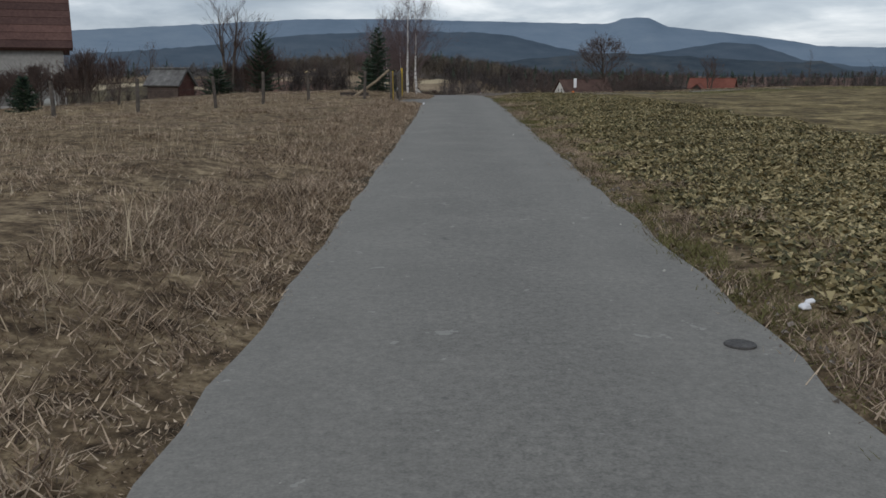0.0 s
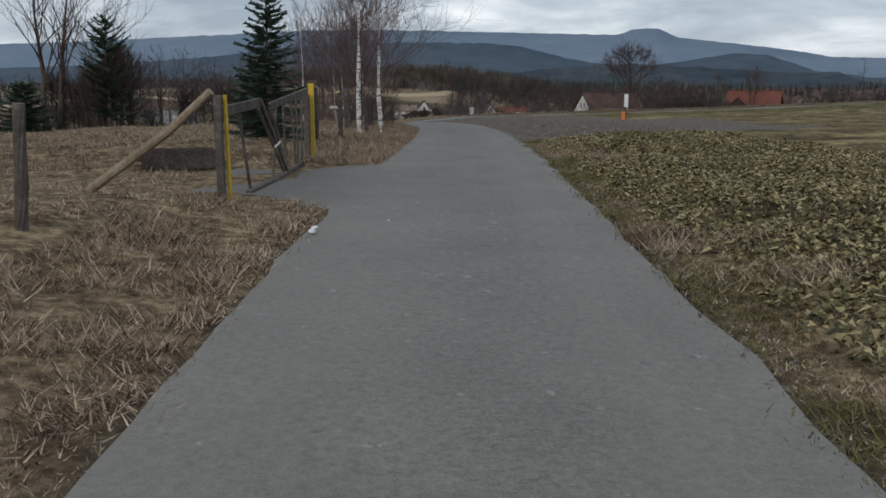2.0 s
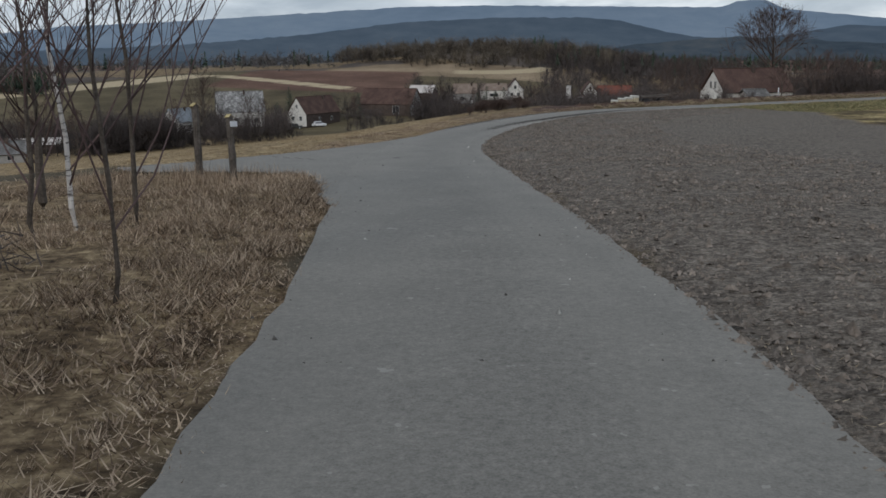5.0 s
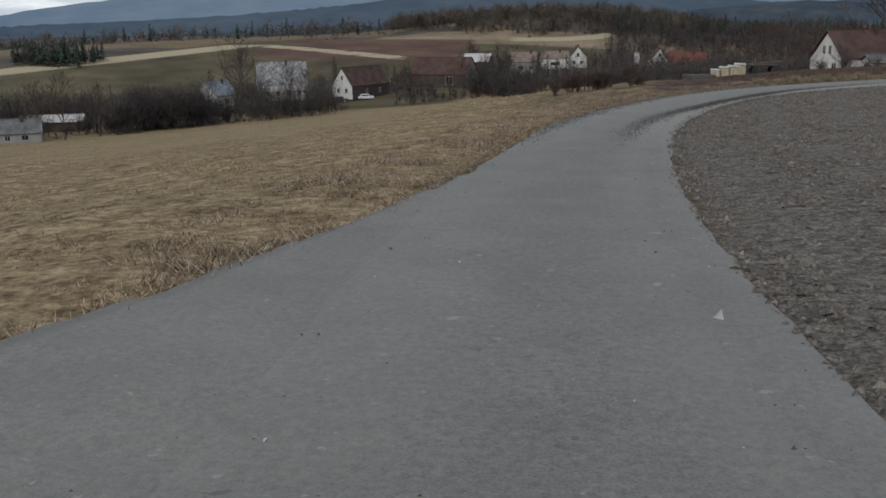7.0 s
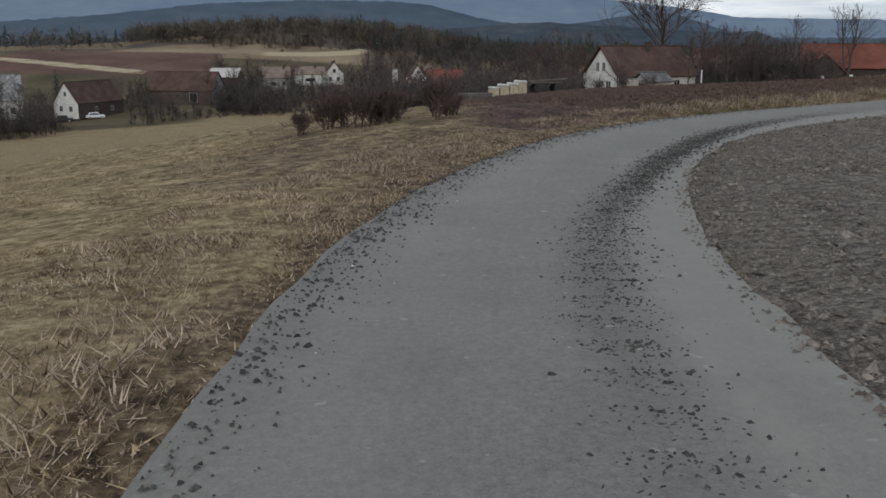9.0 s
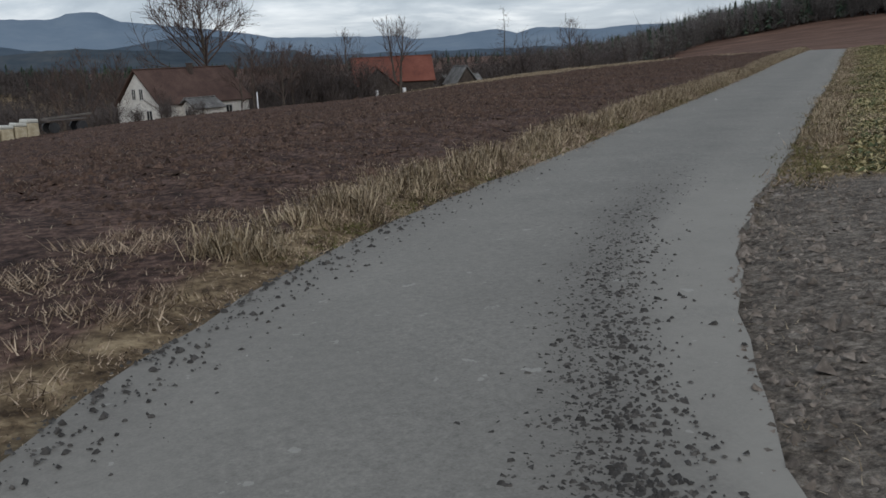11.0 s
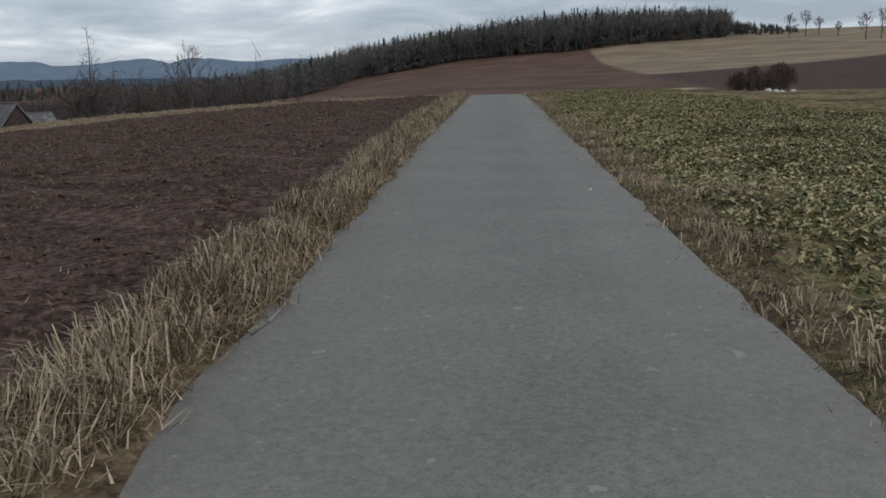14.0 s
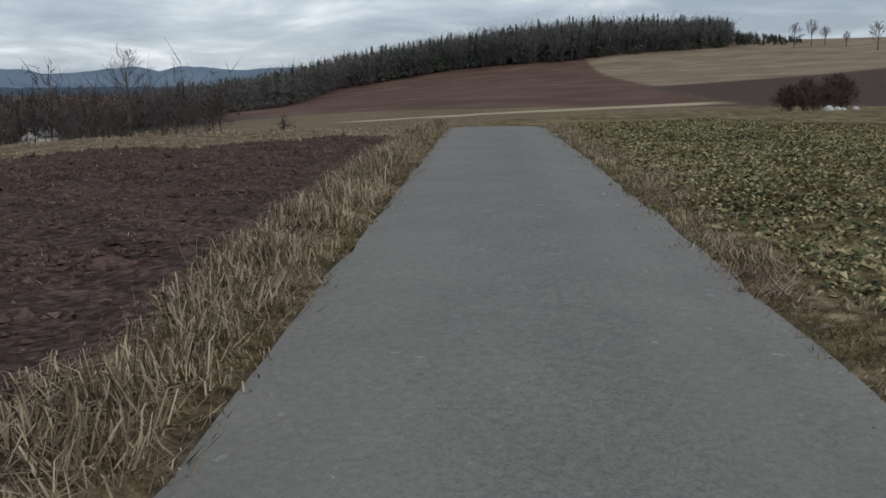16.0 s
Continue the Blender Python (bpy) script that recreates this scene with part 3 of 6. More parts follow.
me = mesh_of("ground", np.stack([GX, GY, GZ], -1).reshape(-1, 3), quads, [M_LAND], smooth=True)
layers = covers(GX.ravel(), GY.ravel())
for name, three in (("cover_a", layers[:3]), ("cover_b", layers[3:6]), ("cover_c", layers[6:9]), ("cover_d", layers[9:])):
    at = me.color_attributes.new(name, "FLOAT_COLOR", "POINT")
    at.data.foreach_set("color", np.stack([*three, np.ones(nx * ny)], -1).astype(np.float32).ravel())
single("ground", me, "rolling winter fields of dry grass, rape and ploughed soil", "ground", kind="structure")


def ribbon(name, line, heads, left, right, lift, seed, wear):
    """A road surface with frayed edges, a slight crown and sides that go down into the ground."""
    n = len(line)
    across_w = [-1.0, -0.92, -0.6, -0.3, 0.0, 0.15, 0.3, 0.45, 0.6, 0.76, 0.92, 1.0]
    s = np.arange(n) * 0.5
    fray_l = 0.05 * (value_noise(s * 1.3, s * 0 + 0.5, seed) - 0.5) + 0.09 * (value_noise(s * 3.7, s * 0 + 0.5, seed + 1) - 0.5)
    fray_r = 0.04 * (value_noise(s * 1.1, s * 0 + 0.5, seed + 2) - 0.5) + 0.12 * (value_noise(s * 3.3, s * 0 + 0.5, seed + 3) - 0.5)
    verts, col = [], []
    for k in range(n):
        px, py, pz = line[k]
        hx, hy = heads[k]
        lo, hi = -(left[k] + fray_l[k]), right[k] + fray_r[k]
        row = [(lo, -0.2), (lo, lift)] + [((-a * lo if a < 0 else a * hi), lift + 0.02 * (1 - a * a)) for a in across_w] + [(hi, lift), (hi, -0.2)]
        for a, h in row:
            verts.append((px + a * hy, py - a * hx, pz + h))
            col.append(wear(k, a, lo, hi))
    m = len(across_w) + 4
    faces = [(k * m + c, k * m + c + 1, (k + 1) * m + c + 1, (k + 1) * m + c) for k in range(n - 1) for c in range(m - 1) if c not in (1, m - 3)]
    me = mesh_of(name, verts, faces, [M_ROAD], smooth=True)
    at = me.color_attributes.new("wear", "FLOAT_COLOR", "POINT")
    at.data.foreach_set("color", np.array([(*c, 1.0) for c in col], dtype=np.float32).ravel())
    return me


def mud_line(y):
    """Offset of the mud strip's middle along the bend."""
    return float(np.interp(y, [100, 104, 107, 109, 110.5, 113.5, 116.5, 119, 123], [0.5, 0.52, 0.62, 0.82, 0.92, 0.98, 0.75, 0.45, 0.15]))


def lane_wear(k, a, lo, hi):
    y = lane[k, 1]
    edge = max(0.0, 1 - min(a - lo, hi - a) / 0.35)
    tracks = 0.35 * (math.exp(-(((a + 0.75) / 0.3) ** 2)) + math.exp(-(((a - 0.85) / 0.3) ** 2)))
    bend = min(max((y - 98) / 7, 0), 1) * min(max((121 - y) / 2, 0), 1)
    mud = bend * (0.7 * math.exp(-(((a - mud_line(y)) / 0.24) ** 2)) + 0.45 * max(0.0, 1 - (a - lo) / 0.4))
    pale = bend * (1 if a > mud_line(y) + 0.25 else 0.3)
    if 35 < y < 43.5:
        mud += 0.55 * min(max((-a - 1.4) / 0.6, 0), 1)
    return (min(1.0, 0.45 * edge + tracks + 0.9 * pale), min(1.0, mud), 0.0)


n_lane = len(lane)
gate_apron = np.array([2.5 * math.exp(-(((p[1] - 39.3) / 2.3) ** 8)) for p in lane])
left_edge = np.interp(lane[:, 1], [0, 28, 34, 44, 50, 60, 98, 102, 106, 110, 118, 126, 133, 141, 147, 156], [1.43, 1.43, 1.52, 1.45, 1.36, 1.38, 1.45, 1.55, 1.55, 1.45, 1.48, 1.52, 1.66, 1.66, 1.48, 1.5]) + gate_apron
right_edge = np.interp(lane[:, 1], [0, 45, 52, 62, 80, 100, 104, 109, 114, 120, 128, 136, 146], [1.45, 1.45, 1.53, 1.5, 1.42, 1.5, 1.58, 1.57, 1.42, 1.42, 1.38, 1.38, 1.45])
road_me = ribbon("road", lane, lane_h, left_edge, right_edge, 0.0, 21, lane_wear)
single("road", road_me, "narrow worn grey asphalt lane with frayed edges", "road", kind="structure")
side_me = ribbon("road", side, side_h, np.full(len(side), 1.6), np.full(len(side), 1.6), -0.035, 41, lambda k, a, lo, hi: (0.25, 0.0, 0.0))
single("road", side_me, "grey asphalt side lane leaving at the junction", "road", kind="structure")


# outer border of the junction's asphalt by y
apron_y = np.arange(72.0, 101.01, 0.15)
apron_x = np.interp(apron_y, [72.0, 73.0, 74.2, 75.4, 76.25, 76.85, 77.25, 77.45, 77.8, 79.9, 81.5, 83.1, 85.0, 87.2, 90.3, 93.5, 97.0, 101.0], [-3.4, -3.95, -4.3, -4.72, -5.0, -5.5, -6.25, -7.2, -9.0, -10.4, -9.3, -8.4, -7.7, -7.15, -6.62, -6.3, -6.0, -5.75])
apron_x = apron_x + 0.16 * (value_noise(apron_y * 2.3, apron_y * 0 + 0.5, 51) - 0.5)
inner_x = np.interp(apron_y, lane[:, 1], lane[:, 0]) - 1.1
cols = np.linspace(0, 1, 16) ** 0.8
apron_gx = inner_x[:, None] * (1 - cols) + np.minimum(apron_x, inner_x - 0.2)[:, None] * cols
apron_gy = np.repeat(apron_y[:, None], 16, 1)
apron_z = land_z(apron_gx, apron_gy, False) - 0.004
apron_z[:, 0] -= 0.04
apron_v = np.stack([apron_gx, apron_gy, apron_z], -1).reshape(-1, 3)
apron_f = [(r * 16 + c, r * 16 + c + 1, (r + 1) * 16 + c + 1, (r + 1) * 16 + c) for r in range(len(apron_y) - 1) for c in range(15)]
apron_me = mesh_of("road", apron_v, apron_f, [M_ROAD], smooth=True)
at = apron_me.color_attributes.new("wear", "FLOAT_COLOR", "POINT")
at.data.foreach_set("color", np.array([(0.25 + 0.4 * (c > 13), 0.6 * (c > 13), 0, 1) for r in range(len(apron_y)) for c in range(16)], dtype=np.float32).ravel())
single("road", apron_me, "wide worn asphalt mouth of the road junction", "road", kind="structure")
# the old tar seam across the mouth
bm = bmesh.new()
seam = np.linspace(0, 1, 24)
sx, sy = -7.75 + 1.6 * seam, 82.45 - 1.7 * seam + 0.01 * np.sin(seam * 9)
bm_tube(bm, [(a, b, c - 0.001) for a, b, c in zip(sx, sy, land_z(sx, sy, False))], [0.0028] * 24, 5)
me = bpy.data.meshes.new("tar_seam")
bm.to_mesh(me)
bm.free()
me.materials.append(M_TAR)
single("tar_seam", me, "thin dark tar seam across the asphalt", "seam", kind="structure")


# ---- distance: wooded ranges round the horizon ----
def backdrop(name, label, material, dist, foot, profile, az0, az1, steps, jag, seed):
    """A ridge with a slope and a rough top at a given distance; profile gives its height in degrees by bearing."""
    verts, faces = [], []
    az = np.linspace(az0, az1, steps)
    tops = np.array([profile(a) for a in az]) + jag * (value_noise(az * 6, az * 0 + 0.5, seed) - 0.5) + jag * 0.6 * (value_noise(az * 25, az * 0 + 0.5, seed + 1) - 0.5)
    for a, el in zip(az, tops):
        s, c = math.sin(radians(a)), math.cos(radians(a))
        top = max(dist * math.tan(radians(el)), foot + 1)
        for back, share in ((-0.16, 0.0), (-0.10, 0.35), (-0.05, 0.68), (0.0, 1.0), (0.1, 0.8), (0.16, 0.0)):
            d = dist * (1 + back)
            verts.append((20 + s * d, 60 + c * d, foot + (top - foot) * share))
    m = 6
    for k in range(steps - 1):
        for c in range(m - 1):
            faces.append((k * m + c, (k + 1) * m + c, (k + 1) * m + c + 1, k * m + c + 1))
    single(name, mesh_of(name, verts, faces, [material], smooth=True), label, "hills", kind="structure")


def skyline(*points):
    """A ridge's height by bearing, through the given (bearing, height) pairs."""
    return lambda a: float(np.interp(a, [p[0] for p in points], [p[1] for p in points]))


far_range = skyline(
    (-180, 1.0), (-75, 0.6), (-37.6, 1.06), (-34.7, 1.6), (-30, 2.2), (-24.8, 2.45), (-20, 2.75), (-13.6, 3.16), (-10, 3.37), (-5, 3.4), (2, 3.25),
    (5.5, 3.17), (8.3, 3.05), (8.8, 3.12), (9.5, 3.42), (11, 3.42), (12.1, 2.89), (15.6, 2.47), (18.7, 2.05), (20.9, 1.65), (22.6, 1.6), (26.3, 1.5),
    (28.4, 1.47), (29.2, 1.2), (31, 1.27), (33, 1.5), (34.3, 1.58), (35.4, 1.3), (36.7, 1.58), (38, 1.52), (40, 1.3), (42, 1.45), (50, 1.3), (180, 1.0),
)
backdrop("backdrop", "long haze-blue wooded mountain range with a flat-topped summit", M_RANGE_FAR, 3900, -60, far_range, -180, 180, 900, 0.07, 61)
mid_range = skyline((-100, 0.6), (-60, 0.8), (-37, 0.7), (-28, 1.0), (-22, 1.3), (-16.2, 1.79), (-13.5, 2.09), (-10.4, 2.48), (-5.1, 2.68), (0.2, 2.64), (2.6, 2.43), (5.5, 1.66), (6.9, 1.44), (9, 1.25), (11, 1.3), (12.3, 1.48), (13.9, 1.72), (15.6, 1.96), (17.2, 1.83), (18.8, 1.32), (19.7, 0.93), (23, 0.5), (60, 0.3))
backdrop("backdrop", "dark haze-blue wooded ridge below the range", M_RANGE_MID, 2700, -60, mid_range, -100, 60, 420, 0.10, 67)
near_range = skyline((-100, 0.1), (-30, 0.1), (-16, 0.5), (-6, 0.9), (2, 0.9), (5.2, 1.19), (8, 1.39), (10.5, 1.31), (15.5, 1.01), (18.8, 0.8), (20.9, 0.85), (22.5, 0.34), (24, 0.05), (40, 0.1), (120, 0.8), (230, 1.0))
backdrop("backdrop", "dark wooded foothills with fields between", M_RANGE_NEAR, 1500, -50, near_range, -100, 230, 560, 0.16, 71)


# ---- plants: makers ----
rng = np.random.default_rng(7)


def grow(bm, start, heading, length, radius, depth, spread_deg, rnd, kids=3, up=0.25, sides=5, twig=0.004, wob=0.16, shrink=0.62):
    """A limb that bends, tapers and forks into smaller ones."""
    steps_n = 4 if depth > 1 else 3
    pts, dirs = [Vector(start)], Vector(heading).normalized()
    for _ in range(steps_n):
        dirs = (dirs + Vector((rnd.uniform(-wob, wob), rnd.uniform(-wob, wob), rnd.uniform(-wob, wob) + up * 0.3))).normalized()
        pts.append(pts[-1] + dirs * (length / steps_n))
    end = max(radius * (0.45 if depth else 0.2), twig * 0.5)
    bm_tube(bm, pts, [radius + (end - radius) * k / steps_n for k in range(steps_n + 1)], sides if depth > 1 else 3, False)
    if depth == 0:
        return
    for k in range(kids):
        f = 0.35 + 0.65 * (k + rnd.random()) / kids
        i = min(int(f * steps_n), steps_n - 1)
        at = pts[i].lerp(pts[i + 1], f * steps_n - i)
        way = (pts[i + 1] - pts[i]).normalized()
        side_way = way.orthogonal().normalized()
        side_way.rotate(Matrix.Rotation(rnd.uniform(0, 2 * math.pi), 3, way))
        a = radians(spread_deg * rnd.uniform(0.6, 1.25))
        grow(bm, at, way * math.cos(a) + side_way * math.sin(a) + Vector((0, 0, up)), length * shrink * rnd.uniform(0.75, 1.2), max(radius * 0.5 * (1.15 - 0.5 * f), twig), depth - 1, spread_deg, rnd, kids, up, sides, twig, wob, shrink)


def bare_tree(name, x, y, height, label, seed, trunk_r=0.12, clear=0.3, limbs=11, depth=3, kids=4, spread_deg=42, lean=(0, 0), bark=None, twigs=None, twig=0.006, up=0.2, limb_len=0.42, group="", z=None, trunks=1, limb_r=0.42):
    """A leafless tree: a tapered trunk and a crown of limbs and twigs."""
    rnd = random.Random(seed)
    tree = thing(name, pose(x, y, (ground(x, y) if z is None else z) - 0.05), label, "tree", group)
    bt, bc = bmesh.new(), bmesh.new()
    for n in range(trunks):
        lx, ly = lean[0] + (rnd.uniform(-0.12, 0.12) if trunks > 1 else 0), lean[1] + (rnd.uniform(-0.12, 0.12) if trunks > 1 else 0)
        sx, sy = (rnd.uniform(-0.2, 0.2), rnd.uniform(-0.2, 0.2)) if trunks > 1 else (0, 0)
        pts = [Vector((sx + lx * height * f + 0.02 * height * (rnd.random() - 0.5) * (f > 0), sy + ly * height * f + 0.02 * height * (rnd.random() - 0.5) * (f > 0), height * f)) for f in (0, 0.06, 0.2, 0.38, 0.56, 0.74, 0.9, 1.0)]
        rad = [trunk_r * r for r in (1.35, 1.0, 0.9, 0.74, 0.56, 0.36, 0.18, 0.06)]
        bm_tube(bt, pts, rad, 8)
        for k in range(limbs):
            f = clear + (0.97 - clear) * (k + rnd.random()) / limbs
            i = max(j for j in range(7) if (0, 0.06, 0.2, 0.38, 0.56, 0.74, 0.9)[j] <= f)
            fs = (0, 0.06, 0.2, 0.38, 0.56, 0.74, 0.9, 1.0)
            at = pts[i].lerp(pts[i + 1], (f - fs[i]) / (fs[i + 1] - fs[i]))
            a, t = radians(spread_deg * rnd.uniform(0.8, 1.3)), rnd.uniform(0, 2 * math.pi)
            way = Vector((math.sin(a) * math.cos(t), math.sin(a) * math.sin(t), math.cos(a)))
            grow(bc, at, way, height * limb_len * (1.12 - f) * rnd.uniform(0.8, 1.2) + 0.1 * height * 0.5, max(trunk_r * limb_r * (1.1 - f), twig * 1.4), depth - 1, spread_deg, rnd, kids, up, 5, twig)
    part("trunk", bt, bark or M_BARK, tree)
    part("crown", bc, twigs or M_TWIG, tree)
    return tree


def fir(name, x, y, height, radius, label, seed, group="", whorls=None, z=None, bare=0.06, droop=-0.12, taper=0.8):
    """A conifer: a trunk and whorls of drooping boughs set with short sprays of needles."""
    rnd = random.Random(seed)
    tree = thing(name, pose(x, y, (ground(x, y) if z is None else z) - 0.05), label, "tree", group)
    bt = bmesh.new()
    bm_tube(bt, [(0, 0, 0), (0, 0, height * 0.5), (0, 0, height)], [height * 0.022, height * 0.013, 0.006], 7)
    part("trunk", bt, M_BARK, tree)
    verts, tris = [], []
    n = whorls or max(12, int(height * 6))
    for k in range(n * 5):
        f = bare + (0.99 - bare) * (k + rnd.random()) / (n * 5)
        reach = radius * (1 - f) ** taper * rnd.uniform(0.7, 1.1) + 0.05
        t = k * 2.4 + rnd.uniform(-0.4, 0.4)
        ct, st = math.cos(t), math.sin(t)
        base = Vector((0, 0, height * f))
        tip = base + Vector((ct * reach, st * reach, reach * (droop + 0.55 * f)))
        way = (tip - base).normalized()
        sprays = max(4, int(reach / 0.05))
        for s in range(sprays):
            u = (s + 0.8) / sprays
            at = base.lerp(tip, u) + Vector((0, 0, -0.08 * reach * math.sin(u * 3.1)))
            for side_sign in (-1, 1):
                sl = (0.09 + 0.28 * reach * (1.1 - u)) * rnd.uniform(0.6, 1.2)
                out = at + (Vector((-st, ct, 0)) * side_sign * 0.8 + way * 0.7).normalized() * sl + Vector((0, 0, rnd.uniform(-0.07, 0.05)))
                v0 = len(verts)
                wide = Vector((0, 0, 0.018 + 0.02 * rnd.random())) + way * 0.035
                verts += [tuple(at - wide), tuple(at + wide), tuple(out)]
                tris.append((v0, v0 + 1, v0 + 2))
    ob = new("crown", tri_mesh("crown", verts, tris, M_NEEDLE))
    ob.parent = tree
    return tree


def scatter_blades(name, label, material, x, y, height, width, lean, seed, per=5, spread_m=0.12, category="grass", bend=False):
    """Tufts of blades at arrays of places: slender leaning slips, those of a tuft lying much the same way. bend: the upper half nods over."""
    r = np.random.default_rng(seed)
    n = len(x) * per
    bx = np.repeat(x, per) + r.normal(0, spread_m, n)
    by = np.repeat(y, per) + r.normal(0, spread_m, n)
    bz = np.repeat(land_z(x, y), per) - 0.02
    h = np.repeat(height, per) * r.uniform(0.45, 1.15, n)
    t = np.repeat(r.uniform(0, 2 * np.pi, len(x)), per) + r.normal(0, 0.8, n)
    l = np.clip(np.repeat(lean, per) * r.uniform(0.45, 1.25, n), 0.15, 1.15)
    wdir = r.uniform(0, 2 * np.pi, n)
    w = np.repeat(width, per) * r.uniform(0.6, 1.3, n)
    ox, oy = np.cos(wdir) * w / 2, np.sin(wdir) * w / 2
    tx, ty = np.cos(t) * l * h * 1.4, np.sin(t) * l * h * 1.4
    top = h * np.sqrt(np.clip(1 - np.clip(l, 0, 0.95) ** 2, 0.05, 1))
    if bend:
        v = np.empty((n, 5, 3), dtype=np.float32)
        v[:, 0] = np.stack([bx - ox, by - oy, bz], -1)
        v[:, 1] = np.stack([bx + ox, by + oy, bz], -1)
        v[:, 2] = np.stack([bx + tx * 0.35 + ox * 0.8, by + ty * 0.35 + oy * 0.8, bz + top * 0.85], -1)
        v[:, 3] = np.stack([bx + tx * 0.35 - ox * 0.8, by + ty * 0.35 - oy * 0.8, bz + top * 0.85], -1)
        v[:, 4] = np.stack([bx + tx * 1.1, by + ty * 1.1, bz + top * r.uniform(0.5, 1.05, n)], -1)
        i = np.arange(n, dtype=np.int32)[:, None] * 5
        tris = np.concatenate([i + list(f) for f in ((0, 1, 2), (0, 2, 3), (3, 2, 4))], 1).reshape(-1, 3)
        return single(name, tri_mesh(name, v.reshape(-1, 3), tris, material), label, category, kind="stuff")
    v = np.empty((n, 3, 3), dtype=np.float32)
    v[:, 0] = np.stack([bx - ox, by - oy, bz], -1)
    v[:, 1] = np.stack([bx + ox, by + oy, bz], -1)
    v[:, 2] = np.stack([bx + tx, by + ty, bz + top], -1)
    tris = np.arange(n * 3, dtype=np.int32).reshape(-1, 3)
    return single(name, tri_mesh(name, v.reshape(-1, 3), tris, material), label, category, kind="stuff")


def scatter_leaves(name, label, material, x, y, size, seed, per=6, category="crop", flat=0.5):
    """Low rosettes: leaves that spread from one root, each a tilted wedge."""
    r = np.random.default_rng(seed)
    n = len(x) * per
    bx, by = np.repeat(x, per) + r.normal(0, 0.07, n), np.repeat(y, per) + r.normal(0, 0.07, n)
    bz = np.repeat(land_z(x, y), per)
    t = r.uniform(0, 2 * np.pi, n)
    s = np.repeat(size, per) * r.uniform(0.5, 1.2, n)
    tilt = r.uniform(0.1, 1.0, n) * flat
    c, sn = np.cos(t), np.sin(t)
    v = np.empty((n, 3, 3), dtype=np.float32)
    wid = s * r.uniform(0.3, 0.5, n)
    v[:, 0] = np.stack([bx + r.normal(0, 0.03, n), by + r.normal(0, 0.03, n), bz + 0.004], -1)
    mx, my, mz = bx + c * s, by + sn * s, bz + s * 0.5 * tilt + 0.012
    v[:, 1] = np.stack([mx - sn * wid, my + c * wid, mz + r.uniform(-0.01, 0.03, n)], -1)
    v[:, 2] = np.stack([mx + sn * wid, my - c * wid, mz + r.uniform(-0.01, 0.03, n)], -1)
    tris = np.arange(n * 3, dtype=np.int32).reshape(-1, 3)
    return single(name, tri_mesh(name, v.reshape(-1, 3), tris, material), label, category, kind="stuff")


def scatter_clods(name, label, material, x, y, size, seed, category="soil", lift=0.0, z=None):
    """Lumps: squashed, uneven pointed bodies."""
    r = np.random.default_rng(seed)
    n = len(x)
    base = np.array([(1, 0, -0.4), (-0.5, 0.87, -0.4), (-0.5, -0.87, -0.4), (0, 0, 1)], dtype=np.float32)
    v = base[None] * r.uniform(0.55, 1.2, (n, 4, 1)).astype(np.float32)
    v[:, :, 2] *= r.uniform(0.35, 0.8, n)[:, None]
    v += r.normal(0, 0.2, (n, 4, 3))
    t = r.uniform(0, 2 * np.pi, n)
    c, s = np.cos(t)[:, None], np.sin(t)[:, None]
    vx, vy = v[:, :, 0] * c - v[:, :, 1] * s, v[:, :, 0] * s + v[:, :, 1] * c
    zz = land_z(x, y) if z is None else z
    out = np.stack([vx * size[:, None] + x[:, None], vy * size[:, None] + y[:, None], v[:, :, 2] * size[:, None] + zz[:, None] + size[:, None] * 0.15 + lift], -1)
    i = np.arange(n, dtype=np.int32)[:, None] * 4
    f = [(0, 1, 3), (1, 2, 3), (2, 0, 3)]
    tris = np.concatenate([i + list(q) for q in f], 1).reshape(-1, 3)
    return single(name, tri_mesh(name, out.reshape(-1, 3), tris, material), label, category, kind="stuff")


def scatter_lumps(name, label, material, x, y, size, seed, z, category="soil"):
    """Flat broken lumps: a four-cornered foot and a short uneven top edge."""
    r = np.random.default_rng(seed)
    n = len(x)
    base = np.array([(1, 0.6, 0), (-1, 0.7, 0), (-0.9, -0.65, 0), (0.9, -0.6, 0), (0.5, 0.05, 0.62), (-0.45, 0.0, 0.55)], dtype=np.float32)
    v = base[None] * r.uniform(0.6, 1.25, (n, 6, 1)) + r.normal(0, 0.14, (n, 6, 3)) * [1, 1, 0.5]
    v[:, :4, 2] = -0.3
    t = r.uniform(0, 2 * np.pi, n)
    c, q = np.cos(t)[:, None], np.sin(t)[:, None]
    out = np.stack([(v[:, :, 0] * c - v[:, :, 1] * q) * size[:, None] + x[:, None], (v[:, :, 0] * q + v[:, :, 1] * c) * size[:, None] + y[:, None], v[:, :, 2] * size[:, None] + z[:, None]], -1)
    i = np.arange(n, dtype=np.int32)[:, None] * 6
    tris = np.concatenate([i + list(f) for f in ((0, 1, 5), (0, 5, 4), (2, 3, 4), (2, 4, 5), (1, 2, 5), (3, 0, 4))], 1).reshape(-1, 3)
    return single(name, tri_mesh(name, out.reshape(-1, 3), tris, material), label, category, kind="stuff")


def sown(n, x0, x1, y0, y1, keep):
    """n random places in a rectangle, thinned by keep(x, y, off, along) in 0..1."""
    x, y = rng.uniform(x0, x1, n), rng.uniform(y0, y1, n)
    off, i = beside(x, y, lane, lane_h)
    os, _ = beside(x, y, side, side_h)
    k = rng.random(n) < keep(x, y, off, lane[i, 1]) * (np.abs(os) > 1.75) * (-off > left_edge[i] - 9 * (off > 0)) * ~on_apron(x, y)
    return x[k], y[k]


